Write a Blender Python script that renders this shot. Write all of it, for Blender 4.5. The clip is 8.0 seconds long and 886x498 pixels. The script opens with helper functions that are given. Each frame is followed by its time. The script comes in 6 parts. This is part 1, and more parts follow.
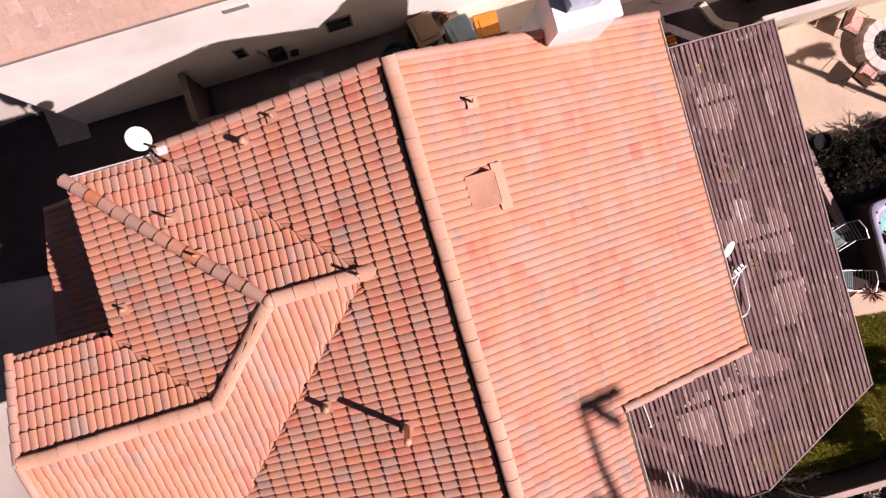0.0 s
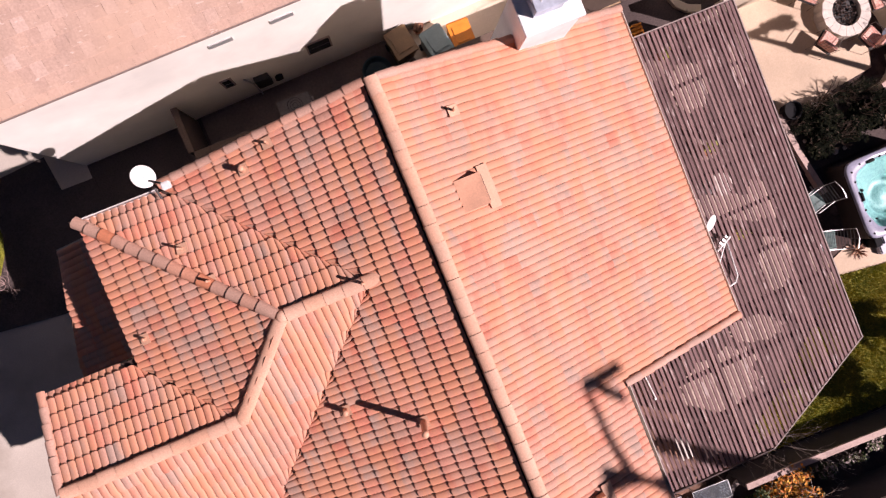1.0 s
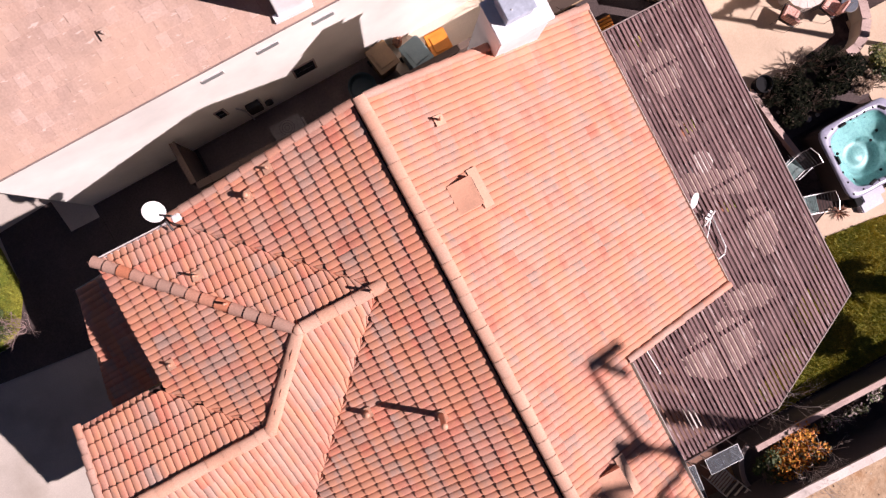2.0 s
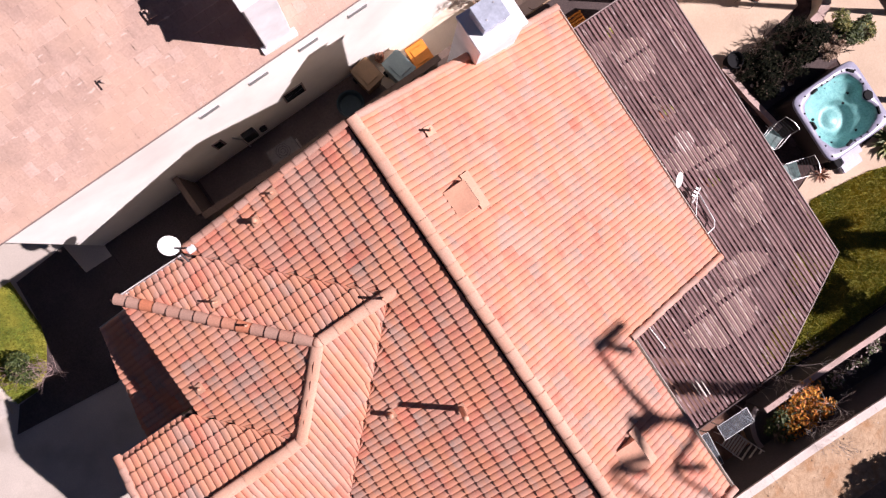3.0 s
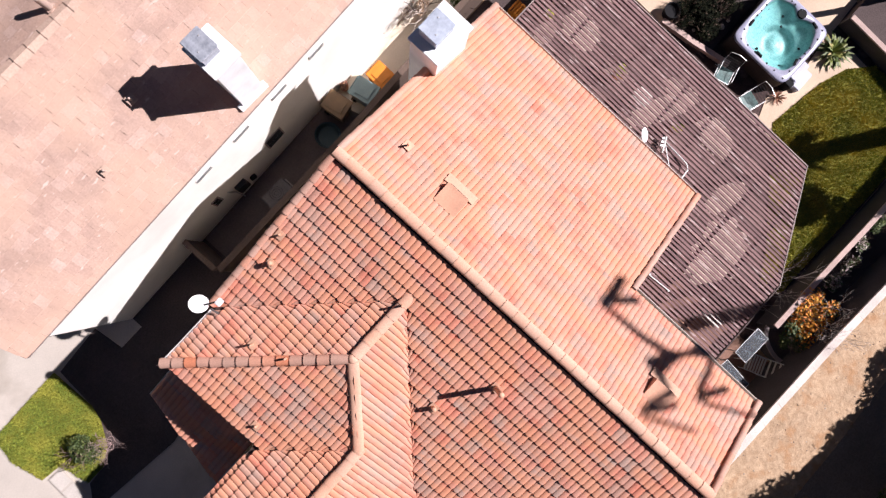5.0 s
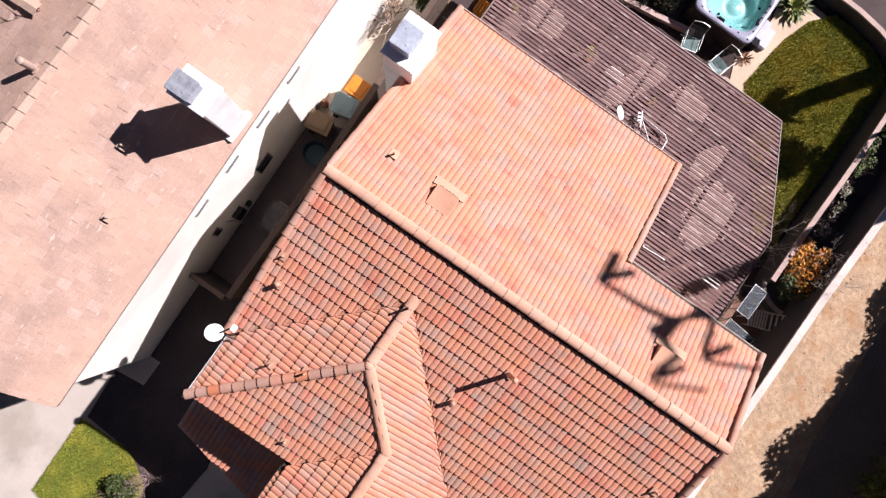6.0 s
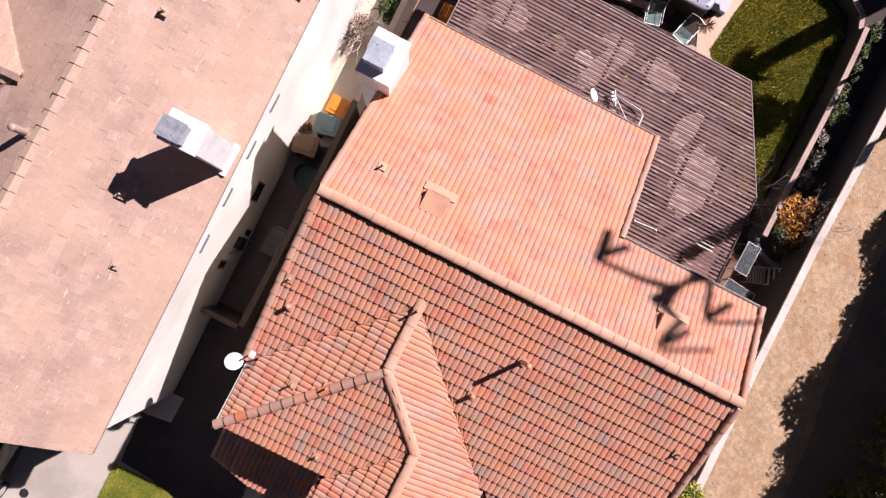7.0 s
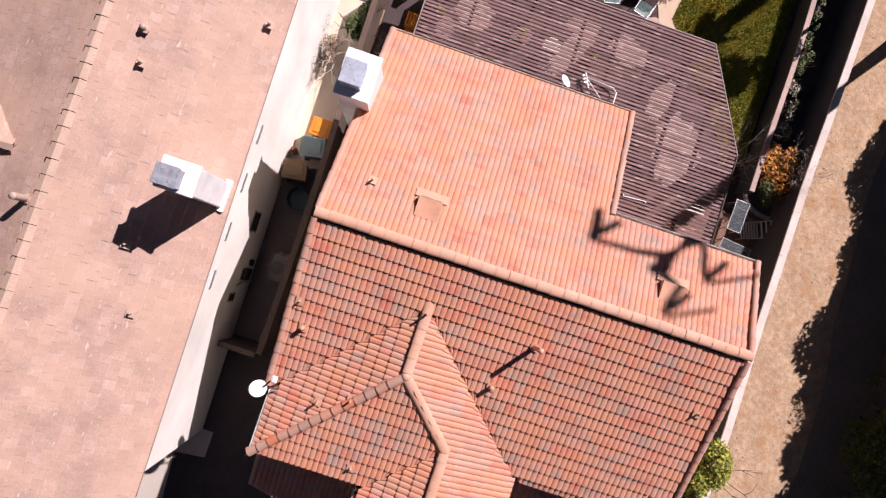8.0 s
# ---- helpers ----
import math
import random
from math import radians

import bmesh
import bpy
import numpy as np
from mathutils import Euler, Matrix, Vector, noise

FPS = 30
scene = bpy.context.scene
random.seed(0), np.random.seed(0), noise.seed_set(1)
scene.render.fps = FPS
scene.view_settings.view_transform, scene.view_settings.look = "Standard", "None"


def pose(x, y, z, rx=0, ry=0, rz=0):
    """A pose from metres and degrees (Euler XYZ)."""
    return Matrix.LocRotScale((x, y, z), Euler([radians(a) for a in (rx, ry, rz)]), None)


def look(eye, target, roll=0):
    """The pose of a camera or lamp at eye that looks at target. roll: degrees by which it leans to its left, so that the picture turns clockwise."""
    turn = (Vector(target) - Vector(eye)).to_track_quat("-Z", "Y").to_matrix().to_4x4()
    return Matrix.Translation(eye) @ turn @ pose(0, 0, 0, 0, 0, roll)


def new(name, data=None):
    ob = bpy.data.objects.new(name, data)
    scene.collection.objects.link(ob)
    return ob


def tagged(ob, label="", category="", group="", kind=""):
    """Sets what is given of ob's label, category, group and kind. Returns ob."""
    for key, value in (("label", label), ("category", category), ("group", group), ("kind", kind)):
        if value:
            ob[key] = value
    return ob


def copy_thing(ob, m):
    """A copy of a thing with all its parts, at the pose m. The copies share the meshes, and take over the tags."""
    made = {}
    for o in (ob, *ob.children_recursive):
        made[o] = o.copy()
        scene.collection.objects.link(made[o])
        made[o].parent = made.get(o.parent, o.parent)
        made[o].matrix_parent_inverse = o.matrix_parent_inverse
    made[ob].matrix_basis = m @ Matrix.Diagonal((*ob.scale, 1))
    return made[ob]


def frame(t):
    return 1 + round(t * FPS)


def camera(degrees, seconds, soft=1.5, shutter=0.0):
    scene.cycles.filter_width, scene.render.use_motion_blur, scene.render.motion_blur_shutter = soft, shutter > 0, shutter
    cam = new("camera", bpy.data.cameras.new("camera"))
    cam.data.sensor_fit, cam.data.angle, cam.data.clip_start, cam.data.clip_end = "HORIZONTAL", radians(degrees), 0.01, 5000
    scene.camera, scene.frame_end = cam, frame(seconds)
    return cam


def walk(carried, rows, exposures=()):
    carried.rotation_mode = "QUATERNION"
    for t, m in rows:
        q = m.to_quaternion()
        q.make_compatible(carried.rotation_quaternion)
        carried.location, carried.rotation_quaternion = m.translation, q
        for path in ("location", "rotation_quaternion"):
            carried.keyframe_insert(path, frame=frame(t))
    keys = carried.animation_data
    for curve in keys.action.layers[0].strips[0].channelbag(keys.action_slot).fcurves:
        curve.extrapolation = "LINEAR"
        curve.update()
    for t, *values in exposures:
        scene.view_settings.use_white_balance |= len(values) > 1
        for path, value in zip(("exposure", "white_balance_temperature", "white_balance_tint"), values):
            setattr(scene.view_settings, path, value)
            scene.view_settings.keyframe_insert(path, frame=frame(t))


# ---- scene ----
cam = camera(73.50, 8.0, 1.3)
# seconds, eye (x, y, z), tilt, lean and heading in degrees of a camera that looks straight down
ROWS = [
    (0.0, -0.581, 1.997, 16.695, -0.946, -3.771, -16.408),
    (0.5, -0.565, 2.032, 17.022, -0.750, -3.885, -19.415),
    (1.0, -0.580, 2.039, 17.336, -0.553, -4.005, -22.271),
    (1.5, -0.605, 2.055, 17.661, -0.302, -4.113, -25.150),
    (3.0, -0.755, 2.211, 18.632, 0.509, -4.375, -34.144),
    (3.5, -0.800, 2.242, 18.921, 0.788, -4.361, -37.355),
    (4.0, -0.845, 2.284, 19.184, 0.994, -4.340, -40.554),
    (5.5, -0.857, 2.305, 19.947, 1.606, -4.096, -51.157),
    (6.0, -0.855, 2.316, 20.194, 1.815, -4.055, -55.057),
    (6.5, -0.867, 2.331, 20.441, 2.118, -4.004, -59.011),
    (7.0, -0.883, 2.343, 20.675, 2.456, -3.882, -63.061),
    (7.5, -0.861, 2.353, 20.908, 2.702, -3.675, -67.137),
    (8.0, -0.873, 2.371, 21.140, 3.019, -3.514, -71.499),
]
EXPOSURES = [(0.0, 0.41, 6700, 34), (1.5, 0.50, 6550, 31), (3.0, 0.60, 6300, 29), (4.0, 0.68, 6150, 22), (5.5, 0.71, 6100, 19), (6.5, 0.61, 6250, 23), (8.0, 0.46, 6400, 27)]
walk(cam, [(t, pose(x, y, z, 0, 0, c) @ pose(0, 0, 0, a, 0, 0) @ pose(0, 0, 0, 0, b, 0)) for t, x, y, z, a, b, c in ROWS], EXPOSURES)

# ---- light ----
SUN_H = Vector((0.815, -0.58, 0.0)).normalized()
SUN_EL = radians(42.5)
sun_data = bpy.data.lights.new("sun", "SUN")
sun_data.energy, sun_data.angle, sun_data.color = 5.0, radians(0.55), (1.0, 0.94, 0.87)
sun = new("sun", sun_data)
to_sun = SUN_H * math.cos(SUN_EL) + Vector((0, 0, math.sin(SUN_EL)))
sun.matrix_world = look(to_sun * 60, (0, 0, 0))
world = bpy.data.worlds.new("sky")
scene.world = world
world.use_nodes = True
sky = world.node_tree.nodes.new("ShaderNodeTexSky")
sky.sky_type, sky.sun_disc, sky.ozone_density = "NISHITA", False, 9.0
sky.sun_elevation, sky.sun_rotation = SUN_EL, math.atan2(SUN_H.x, SUN_H.y)
back = world.node_tree.nodes["Background"]
back.inputs["Strength"].default_value = 0.0118
world.node_tree.links.new(sky.outputs["Color"], back.inputs["Color"])


# ---- materials ----
def node_mat(name, rough=0.8, metal=0.0):
    m = bpy.data.materials.new(name)
    m.use_nodes = True
    nt = m.node_tree
    bsdf = nt.nodes["Principled BSDF"]
    bsdf.inputs["Roughness"].default_value = rough
    bsdf.inputs["Metallic"].default_value = metal
    return m, nt, bsdf


def noise_node(nt, scale, detail=4.0, rough=0.55, stretch=None):
    geo = nt.nodes.new("ShaderNodeNewGeometry")
    out = geo.outputs["Position"]
    if stretch:
        mp = nt.nodes.new("ShaderNodeMapping")
        mp.inputs["Scale"].default_value = stretch
        nt.links.new(out, mp.inputs["Vector"])
        out = mp.outputs["Vector"]
    n = nt.nodes.new("ShaderNodeTexNoise")
    n.inputs["Scale"].default_value, n.inputs["Detail"].default_value, n.inputs["Roughness"].default_value = scale, detail, rough
    nt.links.new(out, n.inputs["Vector"])
    return n.outputs["Fac"]


def ramp(nt, fac, stops, smooth="LINEAR"):
    r = nt.nodes.new("ShaderNodeValToRGB")
    r.color_ramp.interpolation = smooth
    els = r.color_ramp.elements
    while len(els) < len(stops):
        els.new(0.5)
    for e, (p, c) in zip(els, stops):
        e.position, e.color = p, (*c, 1)
    nt.links.new(fac, r.inputs["Fac"])
    return r.outputs["Color"]


def mix(nt, a, b, fac, mode="MIX"):
    m = nt.nodes.new("ShaderNodeMix")
    m.data_type, m.blend_type = "RGBA", mode
    if isinstance(fac, float):
        m.inputs[0].default_value = fac
    else:
        nt.links.new(fac, m.inputs[0])
    nt.links.new(a, m.inputs[6])
    if isinstance(b, tuple):
        m.inputs[7].default_value = (*b, 1)
    else:
        nt.links.new(b, m.inputs[7])
    return m.outputs[2]


def bumped(nt, bsdf, fac, strength, dist):
    b = nt.nodes.new("ShaderNodeBump")
    b.inputs["Strength"].default_value, b.inputs["Distance"].default_value = strength, dist
    nt.links.new(fac, b.inputs["Height"])
    nt.links.new(b.outputs["Normal"], bsdf.inputs["Normal"])


def surface(name, lo, hi, coarse=0.8, fine=14.0, rough=0.85, bump=0.3, dist=0.01, metal=0.0, stain=None, stain_scale=0.35, stretch=None):
    """A surface of two tones with grain, broad blotches and fine relief."""
    m, nt, bsdf = node_mat(name, rough, metal)
    n1, n2 = noise_node(nt, coarse, 5), noise_node(nt, fine, 6, 0.65, stretch)
    c = ramp(nt, n2, [(0.28, lo), (0.72, hi)])
    blot = ramp(nt, n1, [(0.3, (0.78, 0.78, 0.78)), (0.7, (1.12, 1.12, 1.12))])
    c = mix(nt, c, blot, 0.8, "MULTIPLY")
    if stain:
        st = ramp(nt, noise_node(nt, stain_scale, 6, 0.6), [(0.52, (0, 0, 0)), (0.66, (1, 1, 1))])
        c = mix(nt, c, stain, st)
    nt.links.new(c, bsdf.inputs["Base Color"])
    bumped(nt, bsdf, n2, bump, dist)
    return m


def piece_random(nt):
    """A number from 0 to 1 for each piece, whether it is an object of its own or an island of a joined mesh."""
    oi, ge, ad, fr = (nt.nodes.new(k) for k in ("ShaderNodeObjectInfo", "ShaderNodeNewGeometry", "ShaderNodeMath", "ShaderNodeMath"))
    ad.operation, fr.operation = "ADD", "FRACT"
    nt.links.new(oi.outputs["Random"], ad.inputs[0])
    nt.links.new(ge.outputs["Random Per Island"], ad.inputs[1])
    nt.links.new(ad.outputs[0], fr.inputs[0])
    return fr.outputs[0]


def pieces(name, stops, rough=0.8, fine=30.0, bump=0.35, dist=0.006, patch=None, wash=0.35, streak=None, flecks=None, bands=None):
    """Pieces that each take one colour of a ramp, with grain and blotches over them."""
    m, nt, bsdf = node_mat(name, rough)
    c = ramp(nt, piece_random(nt), stops)
    n2 = noise_node(nt, fine, 6, 0.65)
    c = mix(nt, c, ramp(nt, n2, [(0.3, (0.78, 0.76, 0.75)), (0.7, (1.15, 1.15, 1.15))]), 0.7, "MULTIPLY")
    c = mix(nt, c, ramp(nt, noise_node(nt, 1.1, 4), [(0.35, (0.86, 0.86, 0.86)), (0.65, (1.1, 1.1, 1.1))]), 0.8, "MULTIPLY")
    if streak:
        st = noise_node(nt, 1.0, 3, 0.6, streak)
        c = mix(nt, c, ramp(nt, st, [(0.33, (0.94, 0.93, 0.93)), (0.42, (1.0, 1.0, 1.0)), (0.60, (1.0, 1.0, 1.0)), (0.68, (1.08, 1.09, 1.10))]), 0.9, "MULTIPLY")
    if flecks:
        sx, sy, sz, tone, edge = flecks
        f = ramp(nt, noise_node(nt, 1.0, 3, 0.7, (sx, sy, sz)), [(edge, (0, 0, 0)), (edge + 0.04, (0.8, 0.8, 0.8))])
        c = mix(nt, c, tone, f)
    if bands:
        for tone, size, at in zip(bands, ((2.9, 0.9, 2.9), (2.4, 0.75, 2.4)), (0.52, 0.49)):
            f = ramp(nt, noise_node(nt, 1.0, 3, 0.6, size), [(at - 0.05, (0, 0, 0)), (at + 0.09, (0.68, 0.68, 0.68))])
            c = mix(nt, c, tone, f)
    if patch:
        f = ramp(nt, noise_node(nt, wash, 3), [(0.42, (0, 0, 0)), (0.62, (0.6, 0.6, 0.6))])
        c = mix(nt, c, patch, f)
    nt.links.new(c, bsdf.inputs["Base Color"])
    bumped(nt, bsdf, n2, bump, dist)
    return m


def plain(name, col, rough=0.5, metal=0.0, spread=0.12):
    lo = tuple(v * (1 - spread) for v in col)
    hi = tuple(min(1, v * (1 + spread)) for v in col)
    return surface(name, lo, hi, 2.0, 25.0, rough, 0.1, 0.003, metal)


TILE = pieces("clay_tile", [(0.0, (0.61, 0.215, 0.142)), (0.2, (0.60, 0.25, 0.172)), (0.4, (0.58, 0.275, 0.202)), (0.58, (0.54, 0.288, 0.215)), (0.78, (0.48, 0.295, 0.230)), (0.9, (0.44, 0.295, 0.24)), (1.0, (0.60, 0.24, 0.162))], 0.75, bands=((0.615, 0.322, 0.228), (0.635, 0.282, 0.160)))
CAP = pieces("clay_cap", [(0.0, (0.64, 0.23, 0.12)), (0.25, (0.60, 0.26, 0.16)), (0.45, (0.52, 0.29, 0.215)), (0.8, (0.50, 0.31, 0.24)), (1.0, (0.60, 0.26, 0.16))], 0.75)
CAP_RAKE = pieces("rake_clay_cap", [(0.0, (0.57, 0.28, 0.19)), (0.4, (0.52, 0.30, 0.225)), (1.0, (0.50, 0.32, 0.255))], 0.75)
CAP_LIGHT = pieces("pale_clay_cap", [(0.0, (0.64, 0.35, 0.235)), (1.0, (0.63, 0.38, 0.275))], 0.75)
# the pale flecks paint highlights on the sunlit tile ends
SHAKE = pieces("flat_roof_tile", [(0.0, (0.43, 0.29, 0.235)), (0.35, (0.46, 0.315, 0.255)), (0.7, (0.475, 0.32, 0.255)), (1.0, (0.51, 0.365, 0.31))], 0.8, 22.0, patch=(0.54, 0.36, 0.27), wash=0.5, streak=(7.0, 2.2, 2.2), flecks=(3.0, 9.0, 9.0, (0.62, 0.48, 0.42), 0.64))
SHAKE_CAP = pieces("pale_roof_cap", [(0.0, (0.50, 0.35, 0.275)), (1.0, (0.53, 0.38, 0.30))], 0.8, 22.0)
SIDE = surface("pale_concrete", (0.58, 0.49, 0.38), (0.66, 0.57, 0.46), 0.6, 20.0, 0.9, 0.25, 0.006)
UNDER = surface("roofing_felt", (0.05, 0.03, 0.025), (0.09, 0.05, 0.04), rough=0.95)
MORTAR = surface("mortar", (0.05, 0.035, 0.03), (0.10, 0.07, 0.06), rough=0.95)
STUCCO = surface("cream_stucco", (0.62, 0.52, 0.40), (0.72, 0.62, 0.49), 0.9, 60.0, 0.9, 0.4, 0.006)
STUCCO_N = surface("white_stucco", (0.93, 0.90, 0.84), (0.95, 0.93, 0.88), 0.4, 60.0, 0.9, 0.15, 0.006)
CHIMNEY_PAINT = surface("white_paint", (0.84, 0.84, 0.85), (0.90, 0.90, 0.91), 1.5, 50.0, 0.7, 0.3, 0.004)
CAP_METAL = surface("galvanised_sheet", (0.42, 0.47, 0.56), (0.55, 0.60, 0.70), 3.0, 12.0, 0.5, 0.1, 0.003, 0.3)
WOOD = pieces("weathered_slat", [(0.0, (0.16, 0.092, 0.094)), (0.5, (0.215, 0.126, 0.126)), (0.9, (0.255, 0.153, 0.15)), (1.0, (0.34, 0.215, 0.205))], 0.85, 18.0, flecks=(9.0, 1.3, 9.0, (0.46, 0.36, 0.345), 0.60))
BEAM = surface("dark_beam", (0.07, 0.05, 0.05), (0.13, 0.09, 0.085), 1.0, 20.0, 0.85)
TRIM = surface("pale_trim", (0.50, 0.45, 0.40), (0.62, 0.57, 0.52), 1.0, 20.0, 0.6)
WHITE = surface("white_enamel", (0.74, 0.73, 0.72), (0.82, 0.81, 0.80), 1.5, 20.0, 0.45, 0.1, 0.002)
CONCRETE = surface("concrete_paving", (0.46, 0.41, 0.36), (0.56, 0.50, 0.44), 0.5, 25.0, 0.9, 0.25, 0.006, stain=(0.38, 0.33, 0.28))
PATIO = surface("cream_patio", (0.56, 0.42, 0.30), (0.66, 0.51, 0.38), 0.6, 20.0, 0.9, 0.25, 0.006)
# brown paving, its colour darkened for the shade under the patio cover
SHADEPATIO = surface("shaded_brown_paving", (0.04, 0.027, 0.026), (0.09, 0.06, 0.056), 1.6, 14.0, 0.9, 0.3, 0.01, stain=(0.14, 0.095, 0.085), stain_scale=1.3)
EARTH = surface("brown_earth", (0.16, 0.085, 0.06), (0.27, 0.15, 0.105), 0.8, 12.0, 0.95, 0.6, 0.03)
# near-black ground colour that carries the shade of walls, house and trees
SHADE_GROUND = surface("shade_dark_ground", (0.065, 0.05, 0.05), (0.125, 0.095, 0.09), 0.9, 20.0, 0.95, 0.7, 0.02)
CASING = surface("painted_casing", (0.13, 0.11, 0.105), (0.20, 0.17, 0.165), 2.0, 14.0, 0.6, 0.1, 0.003)
LID_GREY = surface("grey_sheet", (0.26, 0.28, 0.33), (0.52, 0.54, 0.60), 3.0, 9.0, 0.5, 0.1, 0.003, 0.3)
FASCIA = surface("weathered_fascia", (0.30, 0.235, 0.22), (0.42, 0.34, 0.32), 1.0, 20.0, 0.8)
DIRT = surface("bare_earth", (0.36, 0.235, 0.14), (0.56, 0.40, 0.265), 1.1, 5.0, 0.95, 0.9, 0.05, stain=(0.40, 0.23, 0.12), stain_scale=1.4)
# the track's earth in a darker tone, for the trees' shade
SHADE_EARTH = surface("shade_dark_earth", (0.22, 0.16, 0.125), (0.36, 0.27, 0.21), 0.7, 14.0, 0.95, 0.7, 0.03)
TURF = surface("turf", (0.16, 0.17, 0.02), (0.35, 0.315, 0.043), 0.9, 30.0, 0.95, 0.8, 0.03)
GRASS = pieces("grass_blade", [(0.0, (0.13, 0.17, 0.02)), (0.6, (0.28, 0.29, 0.032)), (1.0, (0.50, 0.39, 0.06))], 0.8, 5.0, patch=(0.50, 0.37, 0.045), wash=0.7)
LAWN_F = pieces("front_grass_blade", [(0.0, (0.10, 0.15, 0.018)), (0.6, (0.22, 0.28, 0.028)), (1.0, (0.36, 0.37, 0.05))], 0.8, 5.0, patch=(0.42, 0.38, 0.05), wash=1.3)
WALLCAP = surface("pale_wall_cap", (0.58, 0.50, 0.45), (0.74, 0.66, 0.61), 1.2, 30.0, 0.9)
# darker copy of the passage concrete, with the houses' shade in its colour
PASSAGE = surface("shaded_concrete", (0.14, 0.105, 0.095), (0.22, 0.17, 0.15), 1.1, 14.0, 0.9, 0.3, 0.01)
BLOCK = surface("brown_block", (0.085, 0.057, 0.045), (0.15, 0.10, 0.076), 1.2, 25.0, 0.9)
# grey of the kerb, also put on walls whose sunless faces look dark
PLANTER = surface("grey_and_shaded_wall", (0.055, 0.048, 0.05), (0.095, 0.082, 0.083), 1.2, 25.0, 0.9)
PINKCAP = surface("pink_flagstone", (0.40, 0.28, 0.25), (0.56, 0.42, 0.37), 1.6, 20.0, 0.85)
STEEL = plain("galvanised_steel", (0.62, 0.62, 0.63), 0.4, 0.6)
DARKMETAL = plain("dark_metal", (0.05, 0.045, 0.045), 0.5, 0.4)
BLACK = plain("black_plastic", (0.014, 0.014, 0.016), 0.75)
VENT = plain("painted_vent", (0.66, 0.345, 0.225), 0.6)
NB_VENT = plain("pale_pink_vent", (0.50, 0.37, 0.31), 0.6)
VENT_PALE = plain("pale_flashing", (0.64, 0.37, 0.25), 0.7)
ORANGE = plain("orange_plastic", (0.72, 0.24, 0.02), 0.45)
BROWN_LID = plain("brown_plastic", (0.20, 0.115, 0.05), 0.5)
DARKTEAL = plain("dark_teal_plastic", (0.06, 0.10, 0.11), 0.5)
TEAL = plain("grey_teal_plastic", (0.22, 0.30, 0.30), 0.45)
ACRYLIC = plain("pearl_acrylic", (0.33, 0.33, 0.43), 0.3, 0.0, 0.22)
CABINET = plain("dark_spa_cabinet", (0.045, 0.03, 0.025), 0.6)
STONE = surface("white_stone", (0.58, 0.52, 0.47), (0.72, 0.66, 0.60), 3.0, 20.0, 0.85)
PEBBLE = pieces("pebble", [(0.0, (0.16, 0.11, 0.08)), (0.5, (0.36, 0.27, 0.20)), (1.0, (0.60, 0.52, 0.44))], 0.9)
LAVA = pieces("lava_rock", [(0.0, (0.03, 0.02, 0.02)), (0.7, (0.10, 0.06, 0.05)), (1.0, (0.30, 0.25, 0.22))], 0.9)
CUSHION = surface("floral_cushion", (0.60, 0.17, 0.13), (0.84, 0.62, 0.52), 5.0, 16.0, 0.9, 0.2, 0.004)
IRON = plain("weathered_iron", (0.20, 0.15, 0.13), 0.6, 0.3)
TERRACOTTA = plain("terracotta", (0.42, 0.16, 0.08), 0.8)
BARK = surface("bark", (0.09, 0.06, 0.045), (0.17, 0.12, 0.09), 2.0, 20.0, 0.95, 0.8, 0.02)
TWIG_PINK = plain("pinkish_twig", (0.34, 0.24, 0.22), 0.9)
TWIG = plain("bare_twig", (0.58, 0.50, 0.45), 0.9)
LEAF = pieces("green_leaf", [(0.0, (0.035, 0.06, 0.012)), (0.5, (0.06, 0.09, 0.02)), (0.85, (0.10, 0.13, 0.03)), (1.0, (0.16, 0.17, 0.05))], 0.65, 20.0, 0.1)
LEAF_OLIVE = pieces("olive_leaf", [(0.0, (0.05, 0.07, 0.015)), (0.5, (0.12, 0.14, 0.025)), (0.85, (0.22, 0.21, 0.04)), (1.0, (0.34, 0.27, 0.05))], 0.65, 20.0, 0.1)
# leaf colour taken nearly to black in place of a tree's shade
LEAF_D = pieces("shade_dark_leaf", [(0.0, (0.004, 0.006, 0.003)), (0.6, (0.008, 0.010, 0.005)), (0.94, (0.02, 0.021, 0.009)), (1.0, (0.14, 0.10, 0.08))], 0.95, 20.0, 0.1)
LEAF_Y = pieces("yellow_green_leaf", [(0.0, (0.08, 0.11, 0.015)), (0.4, (0.18, 0.21, 0.025)), (0.75, (0.38, 0.37, 0.04)), (1.0, (0.50, 0.45, 0.06))], 0.65, 20.0, 0.1)
LEAF_O = pieces("orange_flower", [(0.0, (0.07, 0.09, 0.03)), (0.22, (0.20, 0.14, 0.04)), (0.3, (0.55, 0.15, 0.02)), (0.65, (0.72, 0.27, 0.02)), (1.0, (0.75, 0.40, 0.04))], 0.7, 20.0, 0.1)
LEAF_DRY = pieces("dry_leaf", [(0.0, (0.20, 0.13, 0.08)), (0.6, (0.36, 0.25, 0.17)), (1.0, (0.48, 0.36, 0.26))], 0.8, 20.0, 0.1)
LEAF_R = pieces("russet_leaf", [(0.0, (0.10, 0.04, 0.025)), (0.6, (0.24, 0.10, 0.06)), (1.0, (0.34, 0.17, 0.09))], 0.7, 20.0, 0.1)
PALM_LEAF = pieces("palm_leaf", [(0.0, (0.05, 0.08, 0.012)), (0.5, (0.11, 0.15, 0.025)), (0.85, (0.22, 0.24, 0.05)), (1.0, (0.35, 0.28, 0.10))], 0.6, 20.0, 0.1)
